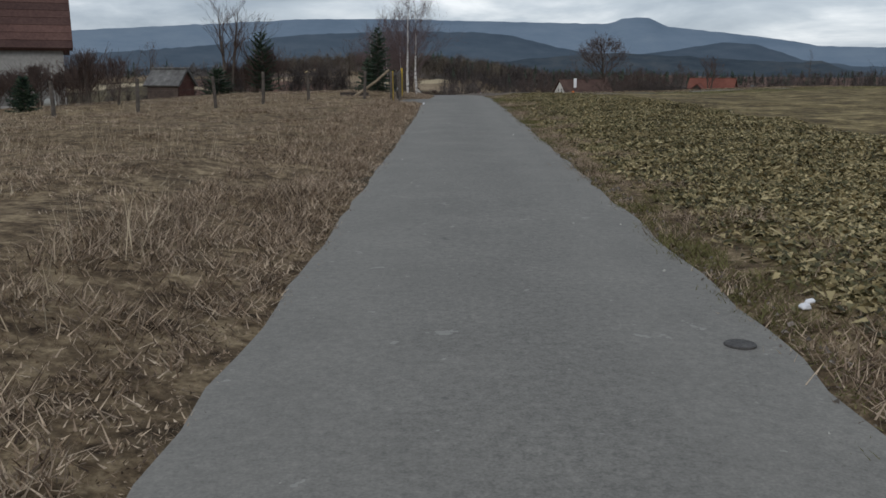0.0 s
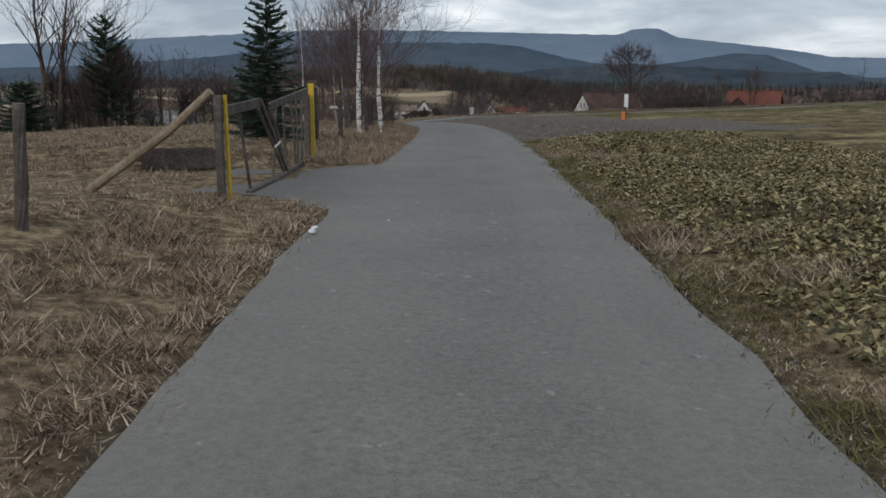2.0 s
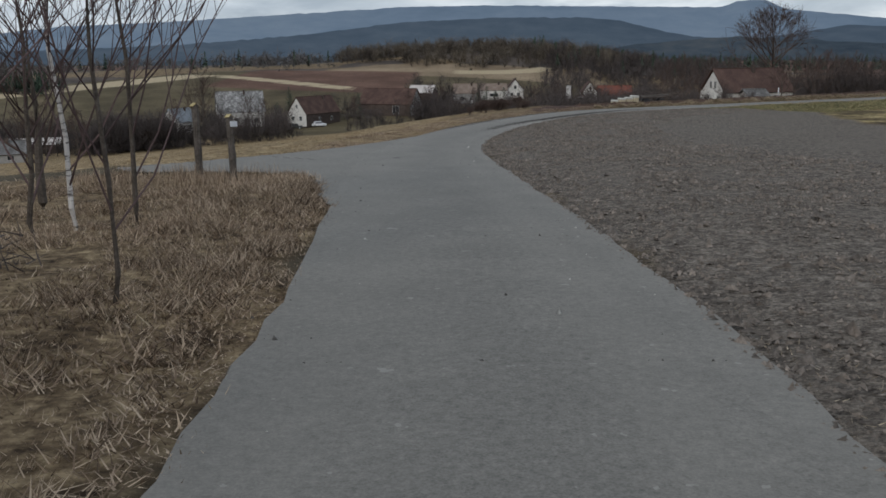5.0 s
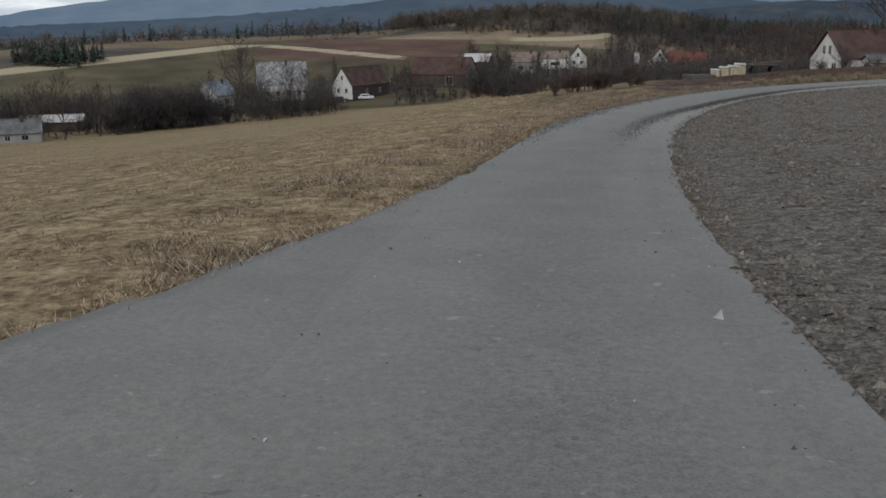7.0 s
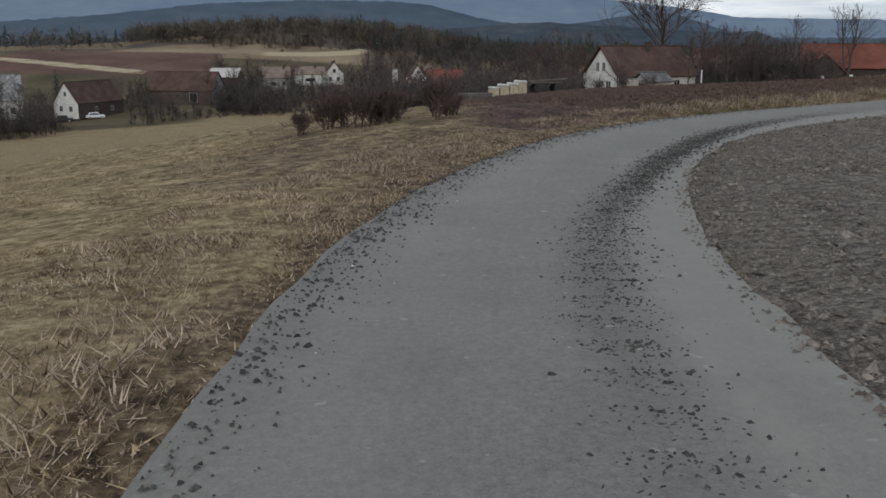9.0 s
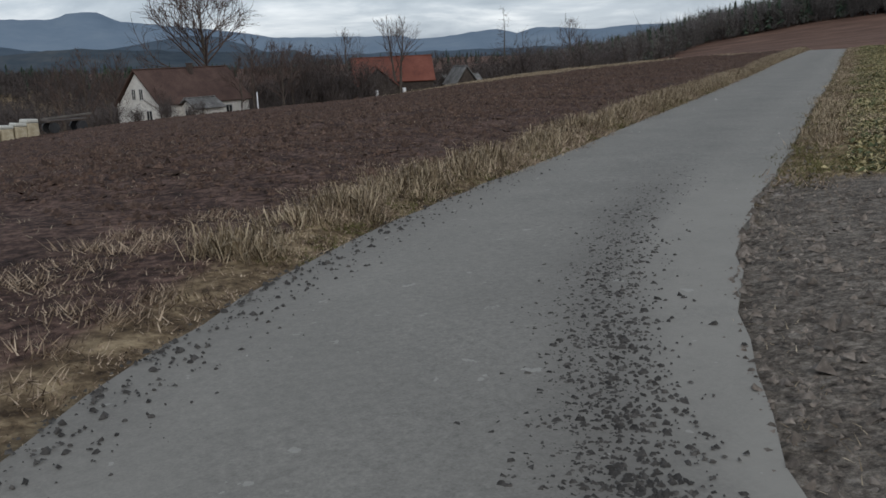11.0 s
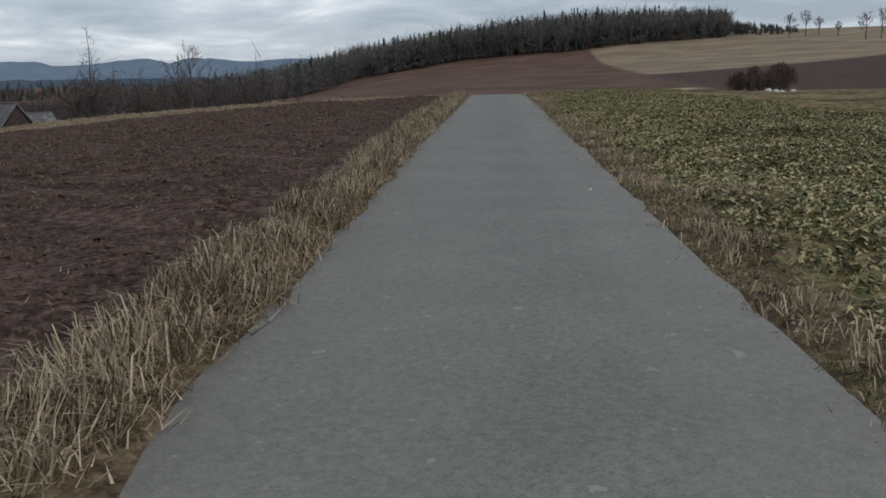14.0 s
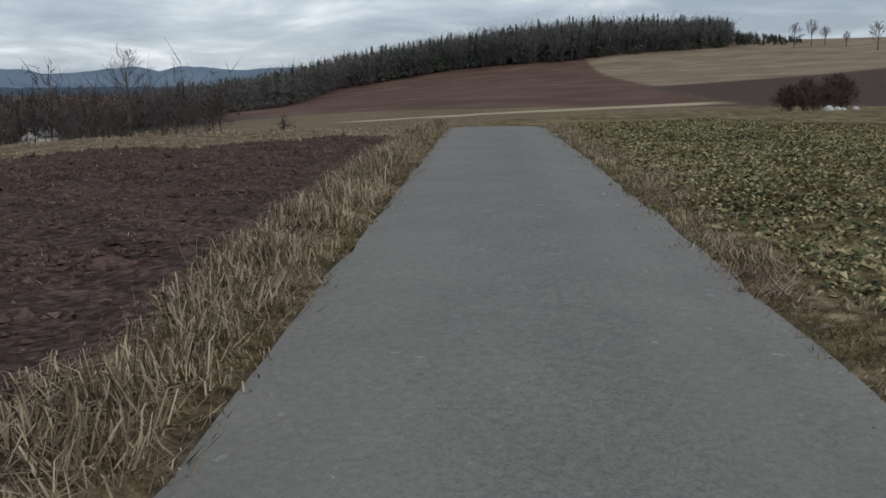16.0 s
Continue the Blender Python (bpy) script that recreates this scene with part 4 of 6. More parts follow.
def along_lane(n, s0, s1, d0, d1):
    """n random places beside the lane between two offsets (left is negative)."""
    i = rng.integers(int(s0 * 2), int(s1 * 2), n)
    d = rng.uniform(d0, d1, n)
    x = lane[i, 0] + lane_h[i, 1] * d + lane_h[i, 0] * rng.uniform(-0.25, 0.25, n)
    y = lane[i, 1] - lane_h[i, 0] * d + lane_h[i, 1] * rng.uniform(-0.25, 0.25, n)
    off, i = beside(x, y, lane, lane_h)
    os, _ = beside(x, y, side, side_h)
    k = (np.sign(off) == np.sign(d0 + d1)) & (np.abs(os) > 1.7) & ((-off > left_edge[i]) | (off > 0)) & ~on_apron(x, y)
    return x[k], y[k], np.abs(off[k])


def tufty(x, y, scale=1.1, seed=31, lo=0.35, hi=0.75):
    return step(value_noise(x / scale, y / scale, seed), lo, hi)


lane_start = 40.0  # metres of lane before y = 0

full = np.full
# dry meadow on the left of the first stretch, matted into tussocks
x, y = sown(52000, -26, -1.5, 1, 78, lambda x, y, off, al: (off < -1.6) * (0.12 + 0.88 * tufty(x, y, 0.8, 31, 0.3, 0.6)) * np.clip(11 / np.maximum(np.abs(off), 1), 0.3, 1))
scatter_blades("meadow_grass", "tussocky dry reddish-brown meadow grass", M_DRY, x, y, 0.04 + 0.09 * tufty(x, y, 0.8, 31, 0.35, 0.8), full(len(x), 0.014), full(len(x), 0.85), 101, 15, 0.13)
x, y = sown(9000, -30, -2.2, 2, 76, lambda x, y, off, al: (off < -2.2) * tufty(x, y, 1.7, 35, 0.5, 0.75))
scatter_blades("meadow_grass", "pale bleached tufts lying in the meadow", M_PALE, x, y, 0.10 + 0.14 * tufty(x, y, 1.0, 36), full(len(x), 0.013), full(len(x), 1.0), 102, 14, 0.12)
x, y = sown(700, -9, -2.2, 2, 46, lambda x, y, off, al: (off < -2.2) * tufty(x, y, 2.2, 40, 0.5, 0.7))
scatter_blades("dead_stalks", "upright grey dead stalks in the meadow", M_PALE, x, y, 0.3 + 0.25 * rng.random(len(x)), full(len(x), 0.008), full(len(x), 0.25), 120, 9, 0.08)
# verge of the first stretch, left
x, y, d = along_lane(17000, lane_start + 1, lane_start + 78, -3.2, -1.40)
scatter_blades("verge_grass", "dry brown grass at the lane's edge", M_DRY, x, y, (0.045 + 0.11 * step(d, 1.42, 1.9)) * (0.4 + 0.8 * tufty(x, y, 0.5, 37)), full(len(x), 0.012), full(len(x), 0.85), 103, 10, 0.07)
# right verge of the first stretch and of the last
for a0, a1, seed in ((lane_start + 1, lane_start + 51, 104), (lane_start + 124, lane_start + 212, 105)):
    x, y, d = along_lane(8000, a0, a1, 1.42, 2.3)
    scatter_blades("verge_grass", "low yellow-green verge grass", M_GREEN, x, y, 0.03 + 0.06 * tufty(x, y, 0.6, 38), full(len(x), 0.012), full(len(x), 0.85), seed, 10, 0.08)
    x, y, d = along_lane(7000, a0, a1, 1.5, 2.7)
    scatter_blades("verge_grass", "dry stalks in the verge", M_DRY, x, y, (0.03 + 0.13 * tufty(x, y, 0.8, 39, 0.45, 0.8)), full(len(x), 0.011), full(len(x), 0.8), seed + 20, 10, 0.08)
x, y, d = along_lane(4200, lane_start + 128, lane_start + 212, 1.58, 2.1)
k = rng.random(len(x)) < 0.15 + 0.85 * tufty(x, y, 0.7, 53, 0.4, 0.65)
scatter_blades("verge_grass", "pale dry tufts along the rape field", M_VERGE, x[k], y[k], 0.04 + 0.13 * tufty(x[k], y[k], 0.6, 54, 0.3, 0.7), full(k.sum(), 0.009), full(k.sum(), 0.7), 126, 12, 0.07, bend=True)
# yellow field on the outside of the bend
x, y = sown(76000, -34, 2, 78, 128, lambda x, y, off, al: (off < -1.5) * (al > 76) * (x < 0.06 * (y - 115) - 2.5 + 6 * (y < 112)) * (0.2 + 0.8 * tufty(x, y, 0.9, 41, 0.3, 0.6)) * np.clip(11 / np.maximum(np.abs(off), 1), 0.3, 1))
scatter_blades("field_grass", "short yellow-brown winter grass of the sloping field", M_STRAW, x, y, 0.03 + 0.05 * tufty(x, y, 0.7, 42), full(len(x), 0.013), full(len(x), 0.85), 106, 12, 0.13)
x, y, d = along_lane(9000, lane_start + 80, lane_start + 126, -3.6, -1.42)
scatter_blades("verge_grass", "dry brown grass at the bend's outer edge", M_DRY, x, y, (0.03 + 0.10 * step(d, 1.5, 2.2)) * (0.4 + 0.7 * tufty(x, y, 0.6, 43)), full(len(x), 0.012), full(len(x), 0.8), 107, 10, 0.08)
# grass corner of the junction
x, y = sown(5000, -9, -3.4, 69, 78, lambda x, y, off, al: (off < -1.5) * 1.0)
scatter_blades("corner_grass", "dry tussocks on the junction's grass corner", M_DRY, x, y, 0.05 + 0.12 * tufty(x, y, 0.5, 48), full(len(x), 0.011), full(len(x), 0.8), 121, 12, 0.08)
x, y = sown(260, -8.4, -5.6, 74.5, 77.3, lambda x, y, off, al: (off < -1.5) * 1.0)
scatter_blades("dead_stalks", "low dead weeds round the junction posts", M_DRY, x, y, 0.12 + 0.26 * rng.random(len(x)), full(len(x), 0.009), full(len(x), 0.22), 122, 9, 0.07)
# tall pale verge between the last stretch and the ploughed field
x, y, d = along_lane(10000, lane_start + 120, lane_start + 208, -2.55, -1.6)
k = rng.random(len(x)) < 0.25 + 0.75 * tufty(x, y, 0.4, 44, 0.35, 0.6)
x, y, d = x[k], y[k], d[k]
crown_h = step(d, 1.6, 1.85) * (1 - step(d, 2.2, 2.55))
scatter_blades("verge_grass", "tall pale dry grass between lane and ploughed field", M_VERGE, x, y, (0.05 + 0.25 * crown_h) * (0.35 + 0.75 * tufty(x, y, 0.4, 44, 0.3, 0.7)), full(len(x), 0.009), full(len(x), 0.75), 108, 13, 0.08, bend=True)
x, y, d = along_lane(5000, lane_start + 120, lane_start + 208, -2.4, -1.5)
scatter_blades("verge_grass", "brown-pink withered grass among the pale verge", M_DRY, x, y, 0.05 + 0.15 * tufty(x, y, 0.9, 49, 0.4, 0.7), full(len(x), 0.011), full(len(x), 0.9), 123, 12, 0.08)
x, y, d = along_lane(6000, lane_start + 120, lane_start + 208, -1.95, -1.42)
scatter_blades("verge_grass", "low green-brown grass at the asphalt's edge", M_GREEN, x, y, full(len(x), 0.05), full(len(x), 0.011), full(len(x), 0.8), 109, 10, 0.05)
# grass strip beyond the ploughed field
x, y = sown(26000, 10, 120, 120, 240, lambda x, y, off, al: (field_end(x, y) > -0.5) * (field_end(x, y) < 11) * (off < -1.5))
scatter_blades("field_grass", "pale grass strip along the ploughed field", M_PALE, x, y, full(len(x), 0.16), full(len(x), 0.03), full(len(x), 0.8), 110, 10, 0.3)

# winter rape on the right, yellowing
near_first = lambda off: np.clip((8 / np.maximum(off, 1)) ** 1.05, 0.10, 1)
x, y = sown(420000, 1.6, 40, -2, 70, lambda x, y, off, al: (off > 1.95) * (y - 50 - 0.8 * (x - 1.5) < 0.3) * 0.62 * near_first(off) * (0.6 + 0.4 * tufty(x, y, 0.32, 45, 0.3, 0.7)))
scatter_leaves("winter_crop", "yellowing green winter rape in open soil", M_LEAF, x, y, rng.uniform(0.03, 0.072, len(x)) * np.clip(0.75 + x / 18, 1, 2.6), 111, 5)
x, y = sown(1100000, 10, 125, 85, 200, lambda x, y, off, al: (off > 1.95) * (al > 119) * 0.62 * near_first(off) * (0.6 + 0.4 * tufty(x, y, 0.32, 46, 0.3, 0.7)) * (y - 119 + 1.1 * (x - 7) > 0) * (y < 199 - 0.12 * (x - 135)))
scatter_leaves("winter_crop", "patchy green winter rape beside the lane", M_LEAF_B, x, y, rng.uniform(0.03, 0.072, len(x)) * np.clip(0.75 + beside(x, y, lane, lane_h)[0] / 18, 1, 2.8), 112, 5)
x, y, d = along_lane(26000, lane_start + 1, lane_start + 50, 2.05, 8)
k = y - 50 - 0.8 * (x - 1.5) < 0.3
scatter_leaves("winter_crop", "dense winter rape nearest the first stretch", M_LEAF, x[k], y[k], rng.uniform(0.03, 0.07, k.sum()), 127, 5)
x, y, d = along_lane(60000, lane_start + 124, lane_start + 206, 2.1, 9.5)
k = y - 119 + 1.1 * (x - 7) > 0.2
scatter_leaves("winter_crop", "dense winter rape nearest the last stretch", M_LEAF_B, x[k], y[k], rng.uniform(0.03, 0.07, k.sum()), 128, 5)
# tilled grey headland inside the bend
tilled_at = lambda x, y, off: (off > 1.42) * (y - 50 - 0.8 * (x - 1.5) > -0.4) * (y - 119 + 1.1 * (x - 7) < 0.3) * (x < 13)
x, y = sown(280000, -3.5, 13.5, 49, 121, lambda x, y, off, al: tilled_at(x, y, off) * np.clip(4.5 / np.maximum(off, 1), 0.2, 1))
scatter_clods("soil_clods", "small grey-brown clods of tilled soil", M_CLOD, x, y, rng.gamma(1.6, 0.008, len(x)) + 0.008 + 0.007 * np.clip((beside(x, y, lane, lane_h)[0] - 2) / 6, 0, 1), 113)
x, y = sown(26000, -3.5, 13.5, 49, 121, lambda x, y, off, al: tilled_at(x, y, off) * tufty(x, y, 1.2, 50, 0.2, 0.7))
scatter_blades("stubble", "loose straw bits on the tilled soil", M_PALE, x, y, full(len(x), 0.05), full(len(x), 0.008), full(len(x), 1.1), 114, 5, 0.1)
# ploughed field of the last stretch
ploughed_at = lambda x, y, off, al: (off < -2.05) * (al > 113) * (x > 0.03 * (y - 115) - 0.5) * (field_end(x, y) < 0)
x, y = sown(300000, -4, 75, 114, 200, lambda x, y, off, al: ploughed_at(x, y, off, al) * (off < -7) * np.clip(14 / np.maximum(-off, 1), 0.12, 1))
scatter_clods("soil_clods", "dark brown clods of the ploughed field", M_BROWNCLOD, x, y, rng.gamma(1.8, 0.017, len(x)) + 0.018 + 0.012 * np.clip(-beside(x, y, lane, lane_h)[0] / 15, 0, 1.5), 115)
x, y, d = along_lane(120000, lane_start + 113, lane_start + 200, -9.0, -2.1)
k = (field_end(x, y) < 0) & (x > 0.5) & (rng.random(len(x)) < 0.35 + 0.65 * tufty(x, y, 0.35, 57, 0.3, 0.7))
x, y = x[k], y[k]
scatter_clods("soil_clods", "fresh dark clods along the verge", M_BROWNCLOD, x, y, rng.gamma(1.5, 0.013, len(x)) + 0.012, 125)
x, y = sown(40000, -4, 70, 114, 195, lambda x, y, off, al: ploughed_at(x, y, off, al) * np.clip(12 / np.maximum(-off, 1), 0.2, 1))
scatter_blades("stubble", "straw and dead stalks in the ploughed soil", M_PALE, x, y, full(len(x), 0.08), full(len(x), 0.012), full(len(x), 1.05), 116, 5, 0.12)
# mud lumps carried onto the asphalt in the bend, gravel at its edge
n_mud = 34000
i = rng.integers(int((lane_start + 97) * 2), int((lane_start + 127) * 2), n_mud)
mids = np.array([mud_line(v) for v in lane[:, 1]])
d = np.where(rng.random(n_mud) < 0.84, mids[i] + rng.normal(0, 0.17, n_mud), -1.52 + np.abs(rng.normal(0, 0.26, n_mud)))
d = np.clip(d, -1.5, 1.42)
j = rng.uniform(-0.25, 0.25, n_mud)
x, y = lane[i, 0] + lane_h[i, 1] * d + lane_h[i, 0] * j, lane[i, 1] - lane_h[i, 0] * d + lane_h[i, 1] * j
k = rng.random(n_mud) < step(i / 2 - lane_start, 97, 109) * (1 - step(i / 2 - lane_start, 115, 127))
x, y, i = x[k], y[k], i[k]
scatter_lumps("mud_lumps", "dark mud lumps dropped on the asphalt", M_MUD, x, y, np.minimum(rng.gamma(1.4, 0.0042, len(x)) + 0.004, 0.024), 117, lane[i, 2] + 0.014)
i = rng.integers(int((lane_start + 66) * 2), int((lane_start + 100) * 2), 500)
d = rng.uniform(-1.9, 1.3, 500)
scatter_clods("mud_lumps", "stray dark crumbs of soil on the asphalt", M_MUD, lane[i, 0] + lane_h[i, 1] * d, lane[i, 1] - lane_h[i, 0] * d, rng.gamma(1.2, 0.0045, 500) + 0.005, 124, z=lane[i, 2] + 0.012)
x, y, d = along_lane(6000, lane_start + 1, lane_start + 205, 1.38, 1.7)
scatter_clods("edge_gravel", "fine gravel and crumbs at the lane's right edge", M_CLOD, x, y, rng.gamma(2, 0.005, len(x)) + 0.005, 118, z=None)
i = rng.integers(80, len(lane) - 30, 700)
d = rng.uniform(-1.3, 1.3, 700)
scatter_clods("stone_chips", "pale stone chips lying on the lane", M_STONE, lane[i, 0] + lane_h[i, 1] * d, lane[i, 1] - lane_h[i, 0] * d, rng.gamma(1.4, 0.006, 700) + 0.005, 119, z=lane[i, 2] + 0.008)


# ---- the first stretch: fence, gate, birches, spruce, shed and house ----
def fence_post(x, y, height, seed, capped=False, lean=(0, 0), r=0.055, label="weathered round fence post in dry grass"):
    rnd = random.Random(seed)
    post = thing("fence_post", pose(x, y, ground(x, y) - 0.15, lean[0], lean[1], rnd.uniform(0, 90)), label, "post", "fence posts")
    bm = bmesh.new()
    bm_tube(bm, [(0, 0, 0), (0.008, 0, height * 0.5), (0, 0.008, height + 0.15)], [r * 1.06, r, r * 0.92], 9)
    bmesh.ops.bevel(bm, geom=[e for e in bm.edges if abs(e.verts[0].co.z - e.verts[1].co.z) < 0.02 and e.verts[0].co.z > height], offset=0.008, segments=1, affect="EDGES")
    part("shaft", bm, M_POST, post)
    if capped:
        bm = bmesh.new()
        bm_box(bm, (0.12, 0.09, 0.012), (0.035, 0, height + 0.155), (0, 32, 0), 0.003)
        part("cap_board", bm, M_RAIL, post, "small pale roof board")
        bm = bmesh.new()
        bm_box(bm, (0.10, 0.09, 0.012), (-0.045, 0, height + 0.16), (0, -32, 0), 0.003)
        part("cap_board", bm, M_CAP, post, "yellowed roof board")
    return post


POSTS = [
    (-9.8, 21.8, 0.85, 0), (-8.7, 24.4, 0.9, 0), (-7.4, 27.4, 0.95, 0), (-6.4, 29.3, 1.0, 0), (-5.3, 31.5, 0.95, 1), (-3.6, 33.4, 1.0, 0),
    (-3.4, 46.2, 1.1, 1), (-3.2, 48.5, 1.12, 1), (-3.6, 52.4, 1.15, 0), (-3.1, 53.2, 1.1, 0), (-3.6, 58.0, 1.1, 0), (-4.0, 63.0, 1.1, 0),
]
for n, (x, y, h, cap) in enumerate(POSTS):
    fence_post(x, y, h, 200 + n, bool(cap), ((n * 37) % 9 - 4, (n * 53) % 7 - 3))
fence_post(-7.2, 76.8, 1.25, 230, True, (2, -2), 0.07, "thick grey junction post with a small roofed top")
corner = fence_post(-6.3, 76.1, 1.1, 231, True, (-3, 3), 0.065, "grey junction post carrying a small white arrow board")
bm = bmesh.new()
bm_box(bm, (0.20, 0.012, 0.09), (0.0, -0.075, 1.12), (0, 0, 0), 0.003)
part("arrow_board", bm, M_SIGN, corner, "small white board")


def wires(points, heights, label):
    """Slack fence wires from post to post."""
    fence = thing("wire_fence", Matrix.Identity(4), label, "fence")
    for h in heights:
        bm = bmesh.new()
        pts = []
        for (x0, y0), (x1, y1) in zip(points, points[1:]):
            z0, z1 = ground(x0, y0) + h, ground(x1, y1) + h
            for k in range(6):
                u = k / 6
                pts.append((x0 + (x1 - x0) * u, y0 + (y1 - y0) * u, z0 + (z1 - z0) * u - 0.10 * u * (1 - u)))
        pts.append((points[-1][0], points[-1][1], ground(*points[-1]) + h))
        bm_tube(bm, pts, [0.0025] * len(pts), 4)
        part("wire", bm, M_WIRE, fence)
    return fence


wires([(p[0], p[1]) for p in POSTS[:6]], (0.3, 0.6, 0.85), "rusty slack wire fence along the meadow")
wires([(-2.88, 42.3)] + [(p[0], p[1]) for p in POSTS[6:]], (0.25, 0.5, 0.75, 1.0), "rusty wire fence in front of the birches")

# the broken gate: it runs along y from its near post
GATE = (-2.86, 36.6)
GZ0 = float(land_z(np.array([GATE[0]]), np.array([39.4]))[0])
gate = thing("broken_gate", pose(GATE[0], GATE[1], GZ0), "sagging weathered wooden gate with loose slats", "gate")


def beam(p, q, w, h):
    """A squared timber from p to q."""
    bm = bmesh.new()
    p, q = Vector(p), Vector(q)
    made = bm_box(bm, (w, h, (q - p).length), bevel=min(w, h) * 0.12)
    m = Matrix.Translation((p + q) / 2) @ (q - p).to_track_quat("Z", "Y").to_matrix().to_4x4()
    for v in made:
        v.co = m @ v.co
    return bm


part("gate_post", beam((0, 0, -0.25), (0, -0.03, 1.22), 0.085, 0.09), M_POST, gate, "thick grey post")
part("gate_post", beam((-0.02, 5.62, -0.25), (-0.02, 5.62, 1.18), 0.1, 0.1), M_POST, gate, "thick grey post")
part("marker_board", beam((0.07, 0.10, -0.1), (0.06, 0.06, 1.22), 0.03, 0.05), M_YELLOW, gate, "narrow yellow-edged board")
part("marker_board", beam((0.03, 5.78, -0.1), (0.03, 5.78, 1.36), 0.10, 0.06), M_YELLOW, gate, "bright yellow painted board")
part("top_rail", beam((0, 0.1, 1.03), (0, 1.98, 1.10), 0.05, 0.12), M_POST, gate)
part("top_rail", beam((0.02, 2.55, 1.04), (0.0, 5.55, 1.24), 0.05, 0.10), M_POST, gate)
part("bottom_rail", beam((0.03, 1.15, -0.02), (0.05, 3.1, 0.0), 0.09, 0.09), M_POST, gate)
part("bottom_rail", beam((0.05, 3.0, 0.0), (0.0, 4.9, 0.05), 0.08, 0.09), M_POST, gate)
for p, q, w in (((0, 0.88, 1.02), (0, 1.34, 0.0), 0.055), ((0.03, 1.95, 1.13), (0.05, 3.56, 0.0), 0.06), ((-0.02, 2.0, 1.02), (0.02, 3.38, 0.05), 0.05), ((0.02, 2.53, 1.08), (0.03, 3.29, 0.27), 0.05), ((0.0, 3.02, 1.05), (0.02, 2.6, 0.0), 0.06), ((0, 3.5, 1.1), (0, 3.62, 0.05), 0.04), ((0, 4.1, 1.12), (0, 4.44, 0.06), 0.05), ((0, 4.55, 1.15), (0, 4.62, 0.06), 0.04), ((0, 5.1, 1.22), (0, 4.9, 0.02), 0.07)):
    part("slat", beam(p, q, 0.03, w), M_POST, gate)
part("tie", beam((0.05, 2.66, 0.47), (0.06, 2.95, 0.52), 0.02, 0.03), M_SIGN, gate, "pale tie")
for k in range(9):
    bm = bmesh.new()
    bm_tube(bm, [(-0.03, 2.75 + 0.28 * k, 0.08), (-0.03, 2.78 + 0.28 * k, 1.08)], [0.0022, 0.0022], 4)
    part("mesh_wire", bm, M_WIRE, gate)
for k in range(4):
    bm = bmesh.new()
    bm_tube(bm, [(-0.03, 2.7, 0.2 + 0.22 * k), (-0.03, 5.5, 0.25 + 0.24 * k)], [0.0022, 0.0022], 4)
    part("mesh_wire", bm, M_WIRE, gate)
pole = thing("leaning_pole", pose(GATE[0], GATE[1], GZ0), "long pale peeled pole propped against the gate post", "pole")
bm = bmesh.new()
bm_tube(bm, [(-0.08, 0.0, 1.26), (-0.62, 0.1, 0.80), (-1.85, 0.35, -0.02)], [0.045, 0.052, 0.06], 9)
part("shaft", bm, M_RAIL, pole)
# old trough behind the gate
trough = thing("trough", pose(-4.9, 41.4, ground(-4.9, 41.4), 0, 0, 20), "low dark weathered wooden trough in the grass", "trough")
for yy in (-0.22, 0.22):
    part("side_board", beam((-0.6, yy, 0.17), (0.6, yy, 0.17), 0.04, 0.32), M_BOARD, trough)
for xx in (-0.58, 0.58):
    part("end_board", beam((xx, -0.2, 0.17), (xx, 0.2, 0.17), 0.32, 0.04), M_BOARD, trough)

# birches beside the lane, saplings behind them
bare_tree("birch_tree", -3.1, 51.3, 5.4, "slender leafless birch with white bark", 301, 0.07, 0.14, 26, 3, 5, 50, (0.02, 0.0), M_BIRCH, M_REDTWIG, 0.004, 0.22, 0.36, "birches", limb_r=0.24)
bare_tree("birch_tree", -2.72, 53.5, 5.7, "slender leafless birch with white bark", 302, 0.075, 0.16, 26, 3, 5, 48, (-0.015, 0.01), M_BIRCH, M_REDTWIG, 0.004, 0.22, 0.36, "birches", limb_r=0.24)
sap = random.Random(77)
for n in range(21):
    x, y = sap.uniform(-6.2, -3.5), sap.uniform(56.0, 70.5)
    if y > 68 and x > -4.6:
        continue
    bare_tree("sapling", x, y, sap.uniform(3.2, 5.4), "thin leafless reddish-brown birch sapling in the thicket", 310 + n, sap.uniform(0.018, 0.034), 0.08, 18, 3, 4, 40, (sap.uniform(-0.05, 0.05), sap.uniform(-0.05, 0.05)), M_BIRCH if n % 4 == 0 else M_BARK, M_REDTWIG, 0.004, 0.3, 0.42, "thicket saplings")
for n in range(9):
    x, y = sap.uniform(-4.6, -3.2), sap.uniform(50.5, 66)
    bare_tree("shrub", x, y, sap.uniform(0.7, 1.3), "low leafless brown shrub at the fence", 350 + n, 0.014, 0.05, 10, 3, 3, 50, (0, 0), M_BARK, M_TWIG, 0.003, 0.25, 0.6, "fence shrubs", None, 3)

